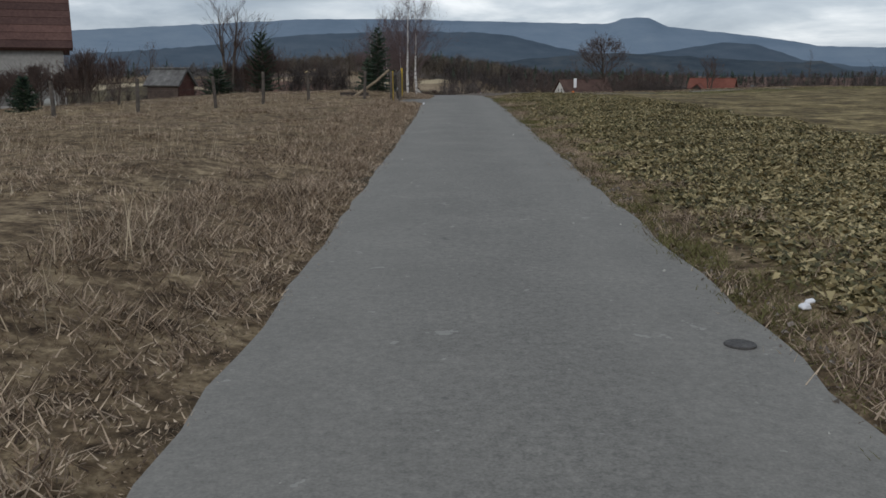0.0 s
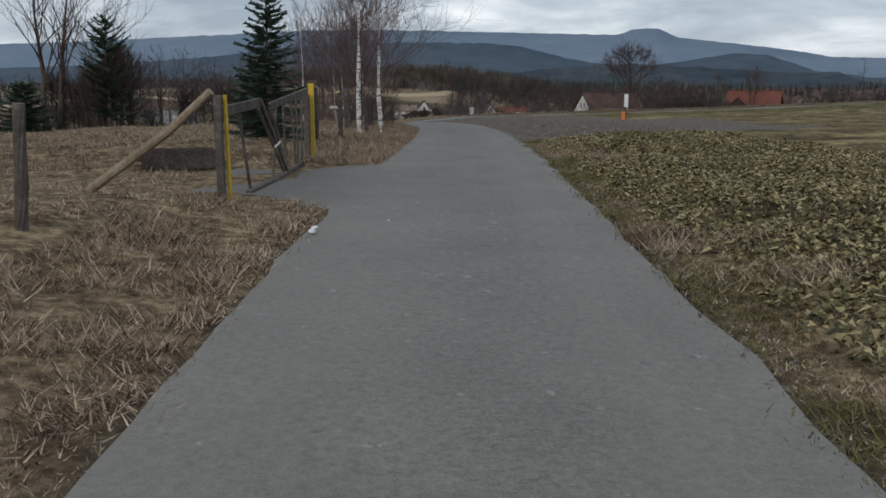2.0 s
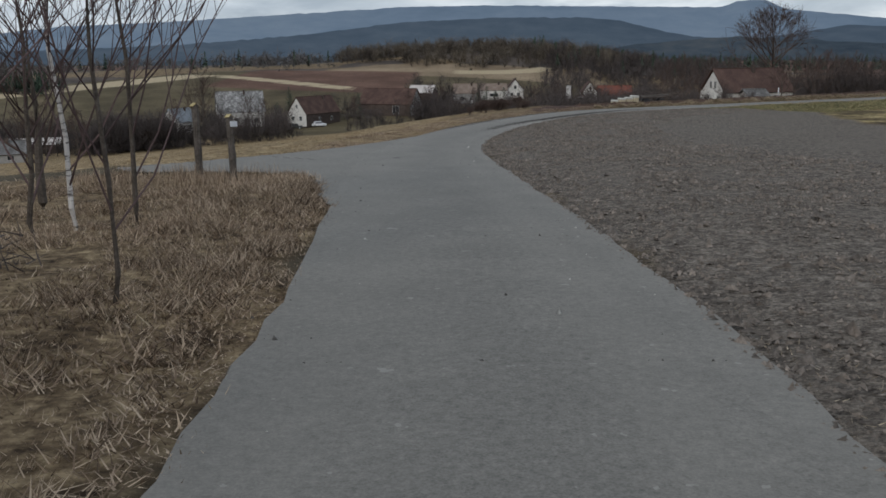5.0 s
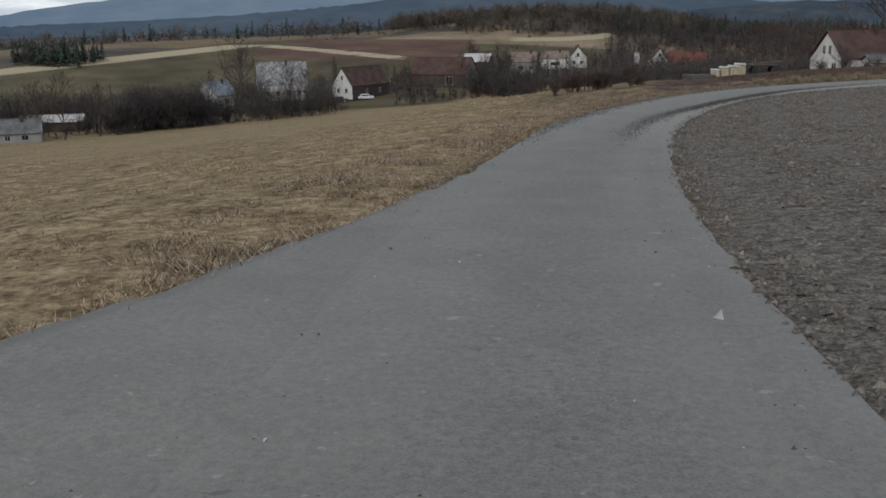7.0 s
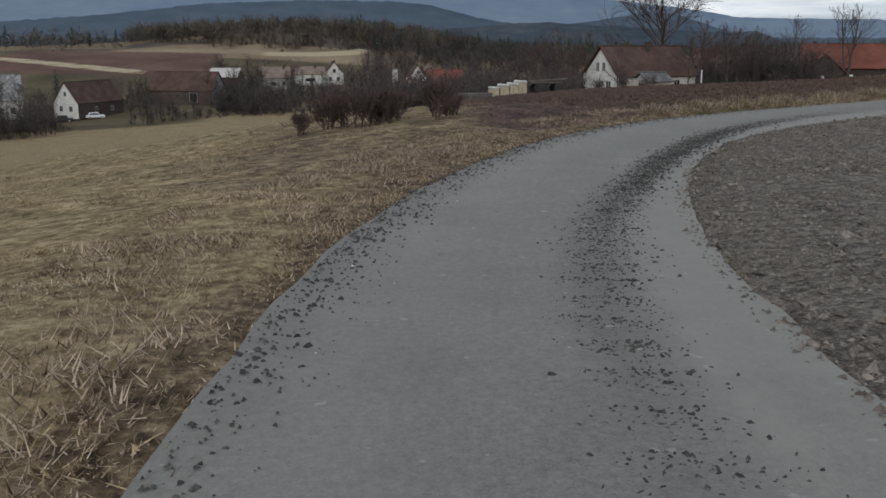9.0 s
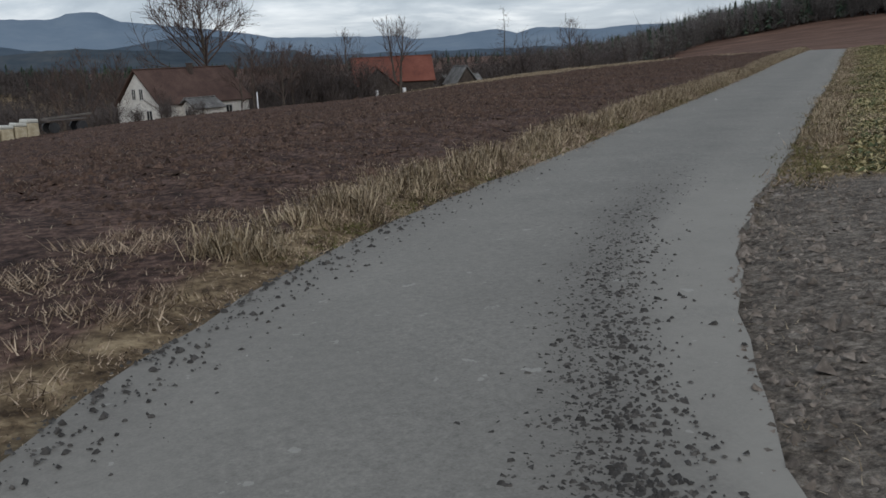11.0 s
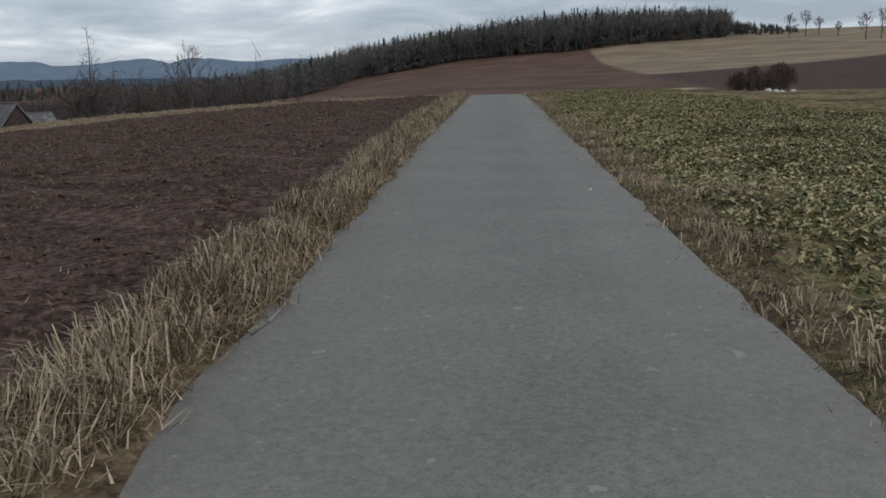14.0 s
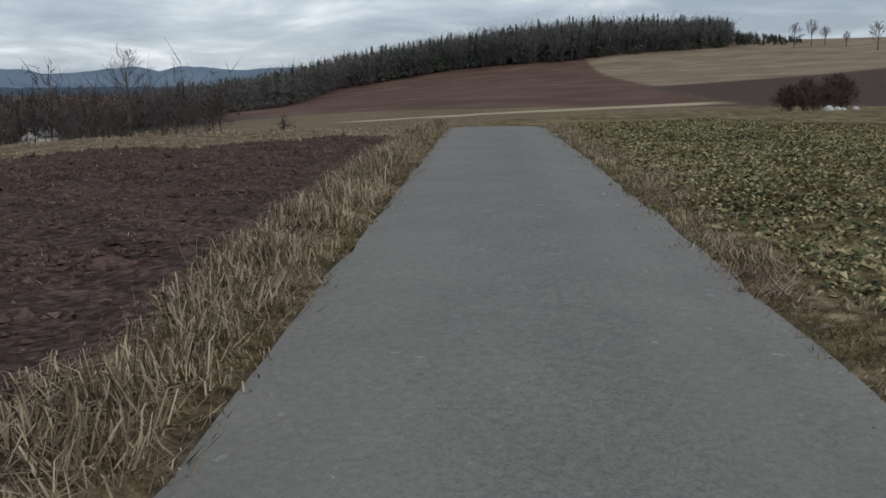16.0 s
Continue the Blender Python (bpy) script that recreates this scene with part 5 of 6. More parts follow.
fir("spruce_tree", -4.15, 45.0, 3.15, 1.1, "young dark green spruce behind the gate", 401)
fir("spruce_tree", -4.75, 46.3, 1.7, 0.8, "small bushy spruce beside the gate", 402)
fir("spruce_tree", -12.7, 26.4, 1.05, 0.55, "little spruce growing in the meadow", 403)
fir("spruce_tree", -15.2, 57.2, 1.7, 1.25, "low spreading evergreen beside the shed", 404, taper=0.5)
fir("pine_tree", -12.7, 58.2, 3.9, 1.25, "bushy dark pine in the meadow", 405, whorls=12, bare=0.10, droop=0.15, taper=0.42)
for n in range(7):
    x, y = -13.6 + sap.uniform(-1.6, 1.4), 58.8 + sap.uniform(-0.8, 1.2)
    bare_tree("shrub", x, y, sap.uniform(1.8, 3.0), "tall twiggy shrub round the meadow pine", 460 + n, 0.03, 0.05, 14, 3, 4, 34, (0, 0), M_BARK, M_TWIG, 0.007, 0.3, 0.5, "pine shrubs", None, 3)
bare_tree("fruit_tree", -14.9, 58.6, 5.6, "leafless grey fruit tree with upswept limbs", 410, 0.11, 0.22, 14, 3, 4, 34, trunks=2)
bare_tree("fruit_tree", -13.6, 60.5, 5.0, "leafless grey fruit tree behind the fence", 411, 0.1, 0.22, 12, 3, 4, 36)
bare_tree("fruit_tree", -19.5, 57.5, 3.6, "small leafless fruit tree beside the shed", 412, 0.07, 0.2, 12, 3, 3, 38)
for n in range(11):
    x, y = sap.uniform(-30, -7), sap.uniform(62, 74)
    bare_tree("fruit_tree", x, y, sap.uniform(2.4, 4.2), "leafless grey tree at the meadow's far side", 420 + n, 0.06, 0.2, 10, 3, 3, 40, group="meadow trees")
for n in range(24):
    x, y = -11 - 0.48 * n + sap.uniform(-0.5, 0.5), 28.5 + 0.38 * n + sap.uniform(-1, 1)
    bare_tree("shrub", x, y, sap.uniform(0.9, 1.5), "leafless twiggy shrub along the garden fence", 440 + n, 0.018, 0.05, 12, 3, 4, 42, (0, 0), M_BARK, M_TWIG, 0.0055, 0.3, 0.6, "garden shrubs", None, 3)


def sack_heap():
    heap = thing("sack_heap", pose(-15.6, 33.2, ground(-15.6, 33.2)), "pale sacks lying in the dry grass", "sack")
    for n, (a, c) in enumerate(((0.0, 0.0), (0.45, 0.1))):
        bm = bmesh.new()
        bmesh.ops.create_icosphere(bm, subdivisions=2, radius=0.3)
        for v in bm.verts:
            v.co = Vector((v.co.x * 1.2 + a, v.co.y * 0.7 + c, max(v.co.z * 0.6, -0.08) + 0.1)) * (1 + 0.08 * noise.noise(v.co * 5 + Vector((n, 0, 0))))
        part("sack", bm, M_BALE if n else M_RAIL, heap)


sack_heap()


# ---- houses ----
def gable_body(w, l, hw, hr, th=0.3):
    """Walls of a gabled house as one shell of four walls with thickness; the ridge runs along y."""
    bm = bmesh.new()
    for s in (-1, 1):
        bm_box(bm, (th, l, hw), (s * (w - th) / 2, 0, hw / 2))
        prof = [(-w / 2 + th, 0), (w / 2 - th, 0), (w / 2 - th, hw), (0, hw + hr * (1 - th / w)), (-w / 2 + th, hw)]
        a = [bm.verts.new((x, s * l / 2, z)) for x, z in prof]
        c = [bm.verts.new((x, s * (l / 2 - th), z)) for x, z in prof]
        bm.faces.new(a if s < 0 else a[::-1])
        bm.faces.new(c if s > 0 else c[::-1])
        for k in range(5):
            q = (a[k], a[(k + 1) % 5], c[(k + 1) % 5], c[k])
            bm.faces.new(q if s > 0 else q[::-1])
        # triangles that close the gable over the side walls
        for t in (-1, 1):
            tri = [(t * w / 2, hw), (t * (w / 2 - th), hw), (t * (w / 2 - th), hw + hr * th / (w / 2) * 0.95)]
            f = [bm.verts.new((x, s * l / 2, z)) for x, z in tri]
            bm.faces.new(f)
    bm.normal_update()
    return bm


def house(name, x, y, rz, w, l, hw, hr, wall, roof, label, category="house", windows=(), chimneys=((0.1, 0.2),), z=None, over=0.35, courses=0, gable_wall=None, group="", plinth=False):
    """A gabled building. windows: (face, along, height, width, tall); faces f and b are the gables, l and r the long sides."""
    base = ground(x, y) if z is None else z
    ob = thing(name, pose(x, y, base - 0.3, 0, 0, rz), label, category, group)
    hw += 0.3
    wall_ob = part("wall", gable_body(w, l, hw, hr), wall, ob)
    slope = math.atan2(hr, w / 2)
    run = math.hypot(hr, w / 2) + over
    for s in (-1, 1):
        bm = bmesh.new()
        bm_box(bm, (run, l + 2 * over, 0.12), (0, 0, 0))
        m = pose(0, 0, hw + hr + 0.07) @ pose(0, 0, 0, 0, math.degrees(slope) * s, 0) @ pose(s * run / 2, 0, 0)
        if s < 0:
            m = m @ pose(0, 0, 0, 0, 0, 180)
        bm.transform(m)
        slab = part("roof_slope", bm, roof, ob)
        for k in range(courses):
            bm = bmesh.new()
            bm_box(bm, (run / courses * 1.04, l + 2 * over + 0.02, 0.035), (-run / 2 + run * (k + 0.5) / courses, 0, 0.075), (0, -2.2, 0))
            bm.transform(m)
            part("tile_course", bm, roof, slab)
    bm = bmesh.new()
    bm_box(bm, (0.3, l + 2 * over, 0.12), (0, 0, hw + hr + 0.13), (0, 0, 0), 0.04)
    part("ridge", bm, roof, ob)
    if gable_wall:
        for s in (-1, 1):
            bm = bmesh.new()
            prof = [(-w / 2 + 0.02, 0.3), (w / 2 - 0.02, 0.3), (w / 2 - 0.02, hw), (0, hw + hr - 0.05), (-w / 2 + 0.02, hw)]
            a = [bm.verts.new((px, s * (l / 2 + 0.03), pz)) for px, pz in prof]
            bm.faces.new(a if s < 0 else a[::-1])
            part("gable_front", bm, gable_wall, ob, "paler gable wall")
    if plinth:
        bm = bmesh.new()
        bm_box(bm, (w + 0.06, l + 0.06, 0.75), (0, 0, 0.37))
        part("plinth", bm, M_PLINTH, ob, "pale plinth")
    for fx, fy in chimneys:
        bm = bmesh.new()
        bm_box(bm, (0.5, 0.5, 1.2), (fx * w, fy * l, hw + hr - abs(fx) * 2 * hr + 0.45), bevel=0.02)
        bm_box(bm, (0.6, 0.6, 0.1), (fx * w, fy * l, hw + hr - abs(fx) * 2 * hr + 1.08), bevel=0.02)
        part("chimney", bm, M_BROWNWALL, ob)
    for face, along, up_z, ww, wh in windows:
        turn = {"f": 180, "b": 0, "l": 90, "r": -90}[face]
        out = (l / 2 if face in "fb" else w / 2) + (0.035 if gable_wall and face in "fb" else 0)
        m = pose(0, 0, 0.3, 0, 0, turn) @ pose(along, out, up_z)
        bm = bmesh.new()
        for sx, sz, px, pz in ((ww + 0.14, 0.07, 0, wh / 2), (ww + 0.14, 0.07, 0, -wh / 2), (0.07, wh, -ww / 2, 0), (0.07, wh, ww / 2, 0), (0.04, wh, 0, 0)):
            bm_box(bm, (sx, 0.08, sz), (px, 0.02, pz))
        bm.transform(m)
        win = part("window", bm, M_PLINTH, ob)
        bm = bmesh.new()
        bm_box(bm, (ww, 0.03, wh), (0, 0.0, 0))
        bm.transform(m)
        part("pane", bm, M_GLASS, win)
    return ob


house("house", -21.9, 37.2, 114, 8.2, 10.5, 2.75, 4.2, M_GREYWALL, M_ROOF, "grey rendered house with a dark brown tiled roof", courses=15, plinth=True)
shed = house("shed", -17.8, 55.9, 70, 1.6, 2.2, 1.0, 0.85, M_BROWNWALL, M_SLATE, "small brown garden shed with a grey pitched roof", "shed", chimneys=(), over=0.2, gable_wall=M_BRICK)
house("house", 27.4, 212.4, -66, 7.0, 12.0, 2.4, 3.4, M_WHITE, M_OLDROOF, "white gabled farmhouse with an old brown tiled roof", windows=(("f", -0.6, 3.4, 0.6, 1.1), ("f", 0.6, 3.4, 0.6, 1.1), ("f", -1.6, 1.2, 0.9, 1.1), ("r", 3, 1.3, 0.9, 1.0), ("r", 0, 1.3, 0.9, 1.0), ("r", -3, 1.3, 0.9, 1.0)), chimneys=((0.08, 0.05),))
house("annex", 27.6, 207.6, -66, 2.8, 3.4, 1.5, 0.9, M_WHITE, M_SLATE, "low white lean-to building beside the farmhouse", "building", windows=(("f", 0, 1.0, 0.7, 0.7),), chimneys=())
house("barn", 60.6, 226.5, -114, 7.6, 10.5, 2.3, 3.1, M_BOARD, M_REDROOF, "dark timber barn with an orange-red tiled roof", "barn", chimneys=())
house("barn", 56.6, 223.6, -24, 5.0, 5.5, 2.0, 2.2, M_BOARD, M_REDROOF, "dark boarded barn wing with a red roof", "barn", chimneys=())
house("shed", 68.8, 221.6, -10, 3.4, 4.5, 0.9, 2.3, M_BOARD, M_SLATE, "small steep dark shed beside the barn", "shed", chimneys=(), over=0.2)
house("house", -74.3, 324.5, -20, 6.6, 17.0, 3.6, 4.6, M_BROWNWALL, M_OLDROOF, "village house with a pale steep gable and a long dark roof", gable_wall=M_WHITE, windows=(("f", 0, 5.6, 0.7, 1.0), ("f", -1.3, 2.2, 0.9, 1.2), ("f", 1.3, 2.2, 0.9, 1.2), ("r", -4, 1.8, 1.0, 1.2), ("r", 2, 1.8, 1.0, 1.2)))
house("barn", -56.0, 348.5, 74, 9.0, 18.0, 3.4, 4.6, M_BROWNWALL, M_OLDROOF, "long brown village barn with a tiled roof", "barn", chimneys=(), gable_wall=M_GREYWALL, windows=(("l", -4, 1.6, 2.2, 2.4), ("f", 0, 4.5, 0.9, 1.0)))
house("barn", -47.5, 360.5, 78, 6.0, 8.0, 5.5, 2.2, M_BROWNWALL, M_PALEROOF, "village barn with a pale pinkish sheet roof", "barn", chimneys=())
house("house", -95.6, 320.5, -64, 9.0, 13.0, 4.2, 5.6, M_WHITE, M_PATCHROOF, "white village house with a tall patched roof", windows=(("r", -4.2, 1.7, 1.1, 1.4), ("r", -1.5, 1.7, 1.1, 1.4), ("r", 1.5, 1.7, 1.1, 1.4), ("r", 4.2, 1.7, 1.1, 1.4), ("f", -1.6, 2.0, 1.0, 1.2), ("f", 1.6, 2.0, 1.0, 1.2), ("f", 0, 5.2, 1.0, 1.2)), chimneys=((0.06, 0.1), (-0.1, -0.3)))
house("house", -106.3, 302.0, -14, 6.5, 8.5, 3.0, 3.4, M_WHITE, M_BLUEROOF, "small village house with a blue-grey sheet roof", windows=(("f", -1.4, 1.5, 1.0, 1.1), ("f", 1.4, 1.5, 1.0, 1.1), ("r", 0, 1.5, 1.2, 1.1)))
house("house", -110.8, 226.0, -58, 6.4, 10.0, 1.9, 2.2, M_GREYWALL, M_SLATE, "low grey village house below the field", windows=(("r", -2.4, 1.1, 1.2, 0.9), ("r", 0.4, 1.1, 0.9, 0.9)))
house("outbuilding", -115.5, 247.0, -66, 5.0, 10.0, 2.0, 1.1, M_BROWNWALL, M_PALEROOF, "low village outbuilding with a whitish sheet roof", "building", chimneys=())
house("house", -35.7, 378.5, -78, 6.5, 7.6, 3.4, 3.0, M_GREYWALL, M_DUNROOF, "village house with a dun tiled roof", windows=(("r", -1.8, 1.6, 1.0, 1.2), ("r", 1.2, 1.6, 1.6, 1.2)), chimneys=((0.1, 0.3),))
house("house", -26.8, 391.0, -80, 6.0, 9.0, 3.2, 2.2, M_WHITE, M_DUNROOF, "pale village house behind dark evergreens", windows=(("r", 0, 1.5, 3.0, 1.0),))
house("house", -19.6, 396.0, 8, 5.8, 8.0, 3.4, 3.4, M_WHITE, M_OLDROOF, "white gabled village house among trees", windows=(("f", 0, 4.0, 0.9, 1.2), ("f", -1.2, 1.5, 0.9, 1.2), ("f", 1.2, 1.5, 0.9, 1.2)))
house("house", 4.0, 377.0, -4, 6.2, 9.0, 2.2, 2.6, M_WHITE, M_REDROOF, "low white house with an orange-red roof", chimneys=((0.1, 0.0),), windows=(("f", -1.2, 1.2, 0.9, 1.0), ("f", 1.2, 1.2, 0.9, 1.0)))
house("house", 7.1, 402.0, 6, 5.4, 8.0, 3.2, 3.6, M_WHITE, M_OLDROOF, "white gabled village house with dark windows", windows=(("f", -1, 2.2, 0.9, 1.2), ("f", 1, 2.2, 0.9, 1.2), ("f", 0, 4.6, 0.8, 1.0)))
house("house", 16.5, 405.5, -80, 7.0, 12.0, 2.4, 3.2, M_BROWNWALL, M_REDROOF, "long village house with a dull red roof")
stack = thing("silo_wall", pose(-0.2, 377.5, ground(-0.2, 377.5)), "tall ochre-grey concrete pillar beside the low red-roofed house", "pillar")
bm = bmesh.new()
bm_box(bm, (1.6, 1.6, 7.4), (0, 0, 3.4), bevel=0.05)
part("shaft", bm, M_PLINTH, stack)
bm = bmesh.new()
bm_box(bm, (1.9, 1.9, 0.3), (0, 0, 7.2), bevel=0.05)
part("cap", bm, M_GREYWALL, stack)


def parked_car(x, y, rz, paint, label):
    """A small parked car: body, cabin, glass, wheels with rims and lamps."""
    car = thing("car", pose(x, y, ground(x, y), 0, 0, rz), label, "car")
    bm = bmesh.new()
    bm_box(bm, (4.2, 1.72, 0.62), (0, 0, 0.62), bevel=0.12)
    bm_box(bm, (2.5, 1.56, 0.6), (-0.25, 0, 1.2), bevel=0.1, taper=0.82)
    part("body", bm, paint, car)
    for xx, sx, sy in ((-0.25, 2.1, 1.60), ):
        bm = bmesh.new()
        bm_box(bm, (sx, sy, 0.36), (xx, 0, 1.2), bevel=0.04, taper=0.86)
        part("side_glass", bm, M_GLASS, car)
    for px in (-1.3, 1.3):
        for py in (-0.78, 0.78):
            bm = bmesh.new()
            bm_tube(bm, [(px, py - 0.1, 0.32), (px, py + 0.1, 0.32)], [0.32, 0.32], 16)
            wheel = part("wheel", bm, M_DARKMETAL, car)
            bm = bmesh.new()
            bm_tube(bm, [(px, py - 0.11, 0.32), (px, py + 0.11, 0.32)], [0.19, 0.19], 12)
            part("rim", bm, M_PLINTH, wheel)
    for px, py in ((2.1, -0.6), (2.1, 0.6)):
        bm = bmesh.new()
        bm_box(bm, (0.06, 0.3, 0.16), (px, py, 0.72), bevel=0.02)
        part("headlight", bm, M_SIGN, car)
    return car


parked_car(-77.0, 313.5, 12, M_DARKPAINT, "dark parked car with pale windows at the field's edge")
parked_car(-71.4, 318.5, 25, M_SIGN, "white car parked beside the pale gable")
house("shed", 108.0, 262.0, -60, 3.0, 5.0, 1.5, 0.8, M_WHITE, M_SLATE, "low white shed among bare trees", "shed", chimneys=())
house("shed", 78.0, 236.0, -100, 3.0, 5.5, 1.3, 1.0, M_BOARD, M_SLATE, "low dark shed with a grey roof", "shed", chimneys=())

# bales, wagon and timber beyond the ploughed strip
for n, (bx, by, bw, bh) in enumerate(((5.45, 182.7, 0.8, 1.0), (6.35, 183.0, 0.85, 1.15), (7.2, 183.1, 0.8, 1.2), (8.0, 183.3, 0.85, 1.3))):
    bale = thing("straw_bale", pose(bx, by, ground(bx, by) - 0.05, 0, (n * 7) % 5 - 2, 6 + 5 * n), "cream straw bale under a pale sheet at the field's edge", "bale", "straw bales")
    bm = bmesh.new()
    bm_box(bm, (bw, 1.1, bh * 0.8), (0, 0, bh * 0.4), bevel=0.08)
    part("block", bm, M_STRAWBALE, bale)
    bm = bmesh.new()
    bm_box(bm, (bw * 1.04, 1.16, bh * 0.24), (0, 0, bh * 0.88), (0, 4, 0), bevel=0.09)
    part("cover_sheet", bm, M_BALE, bale, "whitish plastic cover")
wagon = thing("farm_wagon", pose(10.4, 183.8, ground(10.4, 183.8), 0, 0, 12), "dark flat farm wagon beside the bales", "wagon")
bm = bmesh.new()
bm_box(bm, (3.0, 1.5, 0.14), (0, 0, 0.85), bevel=0.02)
part("bed", bm, M_BOARD, wagon)
for px, py in ((-1.0, -0.65), (1.0, -0.65), (-1.0, 0.65), (1.0, 0.65)):
    bm = bmesh.new()
    bm_tube(bm, [(px, py - 0.09, 0.38), (px, py + 0.09, 0.38)], [0.38, 0.38], 16)
    part("wheel", bm, M_DARKMETAL, wagon)
part("drawbar", beam((-1.7, 0, 0.7), (-3.1, 0.1, 0.45), 0.09, 0.09), M_DARKMETAL, wagon)
part("load_pole", beam((-1.6, 0.2, 1.0), (2.1, 0.1, 1.2), 0.14, 0.14), M_TIMBER, wagon)
pile = thing("timber_pile", pose(3.6, 182.4, ground(3.6, 182.4), 0, 0, 10), "heap of dark grey timber at the field's edge", "timber")
for n in range(12):
    part("log", beam((-1.6 + 0.1 * (n % 3), -0.5 + 0.25 * (n % 4), 0.12 + 0.2 * (n // 4)), (1.6 - 0.15 * (n % 2), -0.5 + 0.26 * (n % 4), 0.12 + 0.2 * (n // 4)), 0.18, 0.18), M_TIMBER, pile)

# marker post and board at the corner of the green field
marker = thing("marker_sign", pose(11.6, 96.4, ground(11.6, 96.4), 0, 0, 5), "narrow white board on a thin dark post", "sign")
bm = bmesh.new()
bm_tube(bm, [(0, 0, -0.1), (0, 0, 2.0)], [0.025, 0.025], 8)
part("post", bm, M_DARKMETAL, marker)
bm = bmesh.new()
bm_box(bm, (0.30, 0.02, 0.95), (0, -0.035, 1.52), bevel=0.005)
part("board", bm, M_SIGN, marker)
barrel = thing("orange_marker", pose(11.4, 96.2, ground(11.4, 96.2)), "orange plastic marker standing in the field", "marker")
bm = bmesh.new()
bm_tube(bm, [(0, 0, 0), (0, 0, 0.05), (0, 0, 0.6), (0, 0, 0.7)], [0.2, 0.16, 0.14, 0.1], 14)
part("body", bm, M_ORANGE, barrel)
stake = thing("white_stake", pose(27.4, 190, ground(27.4, 190)), "white-topped stake at the field's edge", "stake")
bm = bmesh.new()
bm_tube(bm, [(0, 0, 0), (0, 0, 1.6)], [0.06, 0.06], 8)
part("shaft", bm, M_SIGN, stake)
for n, (x, y) in enumerate(((54.5, 219.5), (57.8, 218.2))):
    st = thing("white_post", pose(x, y, ground(x, y)), "short white post in front of the barn", "post", "white barn posts")
    bm = bmesh.new()
    bm_box(bm, (0.35, 0.35, 1.2), (0, 0, 0.55), bevel=0.03)
    part("shaft", bm, M_SIGN, st)

# ---- single trees of the middle distance ----
bare_tree("lime_tree", 33.5, 224.0, 14.5, "large leafless tree behind the farmhouse", 501, 0.42, 0.3, 24, 4, 4, 48, twig=0.026, limb_len=0.5)
for n, (x, y, h) in enumerate(((31.0, 204.5, 5.4), (33.4, 207.5, 6.2), (35.8, 205.0, 5.2), (38.5, 209.0, 6.6), (42.0, 211.0, 6.0), (45.5, 213.0, 5.6), (15.5, 216.0, 7.6), (19.0, 222.0, 9.0), (23.5, 225.5, 8.6), (39.5, 224.0, 9.0), (43.5, 226.0, 8.4), (47.5, 224.0, 7.4))):
    bare_tree("orchard_tree", x, y, h, "leafless tree crowding round the farmhouse", 701 + n, 0.022 * h, 0.18, 15, 3, 4, 44, twig=0.018, limb_len=0.46, group="farmhouse trees")
bare_tree("fruit_tree", 18.5, 207.0, 4.6, "leafless tree in front of the white gable", 502, 0.12, 0.2, 14, 3, 4, 46, twig=0.012)
bare_tree("fruit_tree", 22.5, 204.0, 3.6, "leafless bushy tree beside the farmhouse", 503, 0.1, 0.15, 14, 3, 4, 48, twig=0.012)
bare_tree("ash_tree", 51.5, 222.0, 8.5, "leafless tree beside the red-roofed barn", 504, 0.2, 0.3, 12, 3, 4, 36, twig=0.016)
bare_tree("ash_tree", 58.5, 221.0, 9.5, "leafless twin tree in front of the barn", 505, 0.2, 0.3, 12, 3, 4, 34, twig=0.016, trunks=2)
bare_tree("larch_tree", 88.0, 238.0, 13.0, "tall thin leafless larch", 506, 0.16, 0.25, 26, 2, 4, 80, twig=0.014, limb_len=0.16, up=-0.05)
bare_tree("oak_tree", 121.5, 262.0, 12.0, "broad leafless tree on the field's edge", 507, 0.3, 0.25, 16, 3, 4, 44, twig=0.02)
for n in range(20):
    x, y = 152.5 + sap.uniform(-7, 6.5), 176 + sap.uniform(-4, 4)
    bare_tree("bush", x, y, sap.uniform(1.4, 3.4) + 0.12 * max(x - 150, 0), "leafless thorn bush on the far field's edge", 520 + n, 0.05, 0.05, 13, 3, 4, 52, twig=0.02, group="field bushes", trunks=2)
for n, (x, y, h) in enumerate(((556, 297, 12), (566, 291, 13), (574, 286, 9), (545, 268, 7), (489, 241, 12), (497, 236, 13))):
    bare_tree("hill_tree", x, y, h, "lone leafless tree on the hill's skyline", 540 + n, 0.3, 0.25, 14, 3, 4, 46, twig=0.05, group="hilltop trees")
for n in range(15):
    x, y = -4.9 + sap.uniform(-1.9, 1.9), 119.9 + sap.uniform(-0.8, 1.6)
    bare_tree("bush", x, y, sap.uniform(0.3, 0.8), "leafless bramble bush at the field corner", 560 + n, 0.018, 0.05, 11, 3, 4, 46, twig=0.007, limb_len=0.6, group="corner bushes", trunks=3)


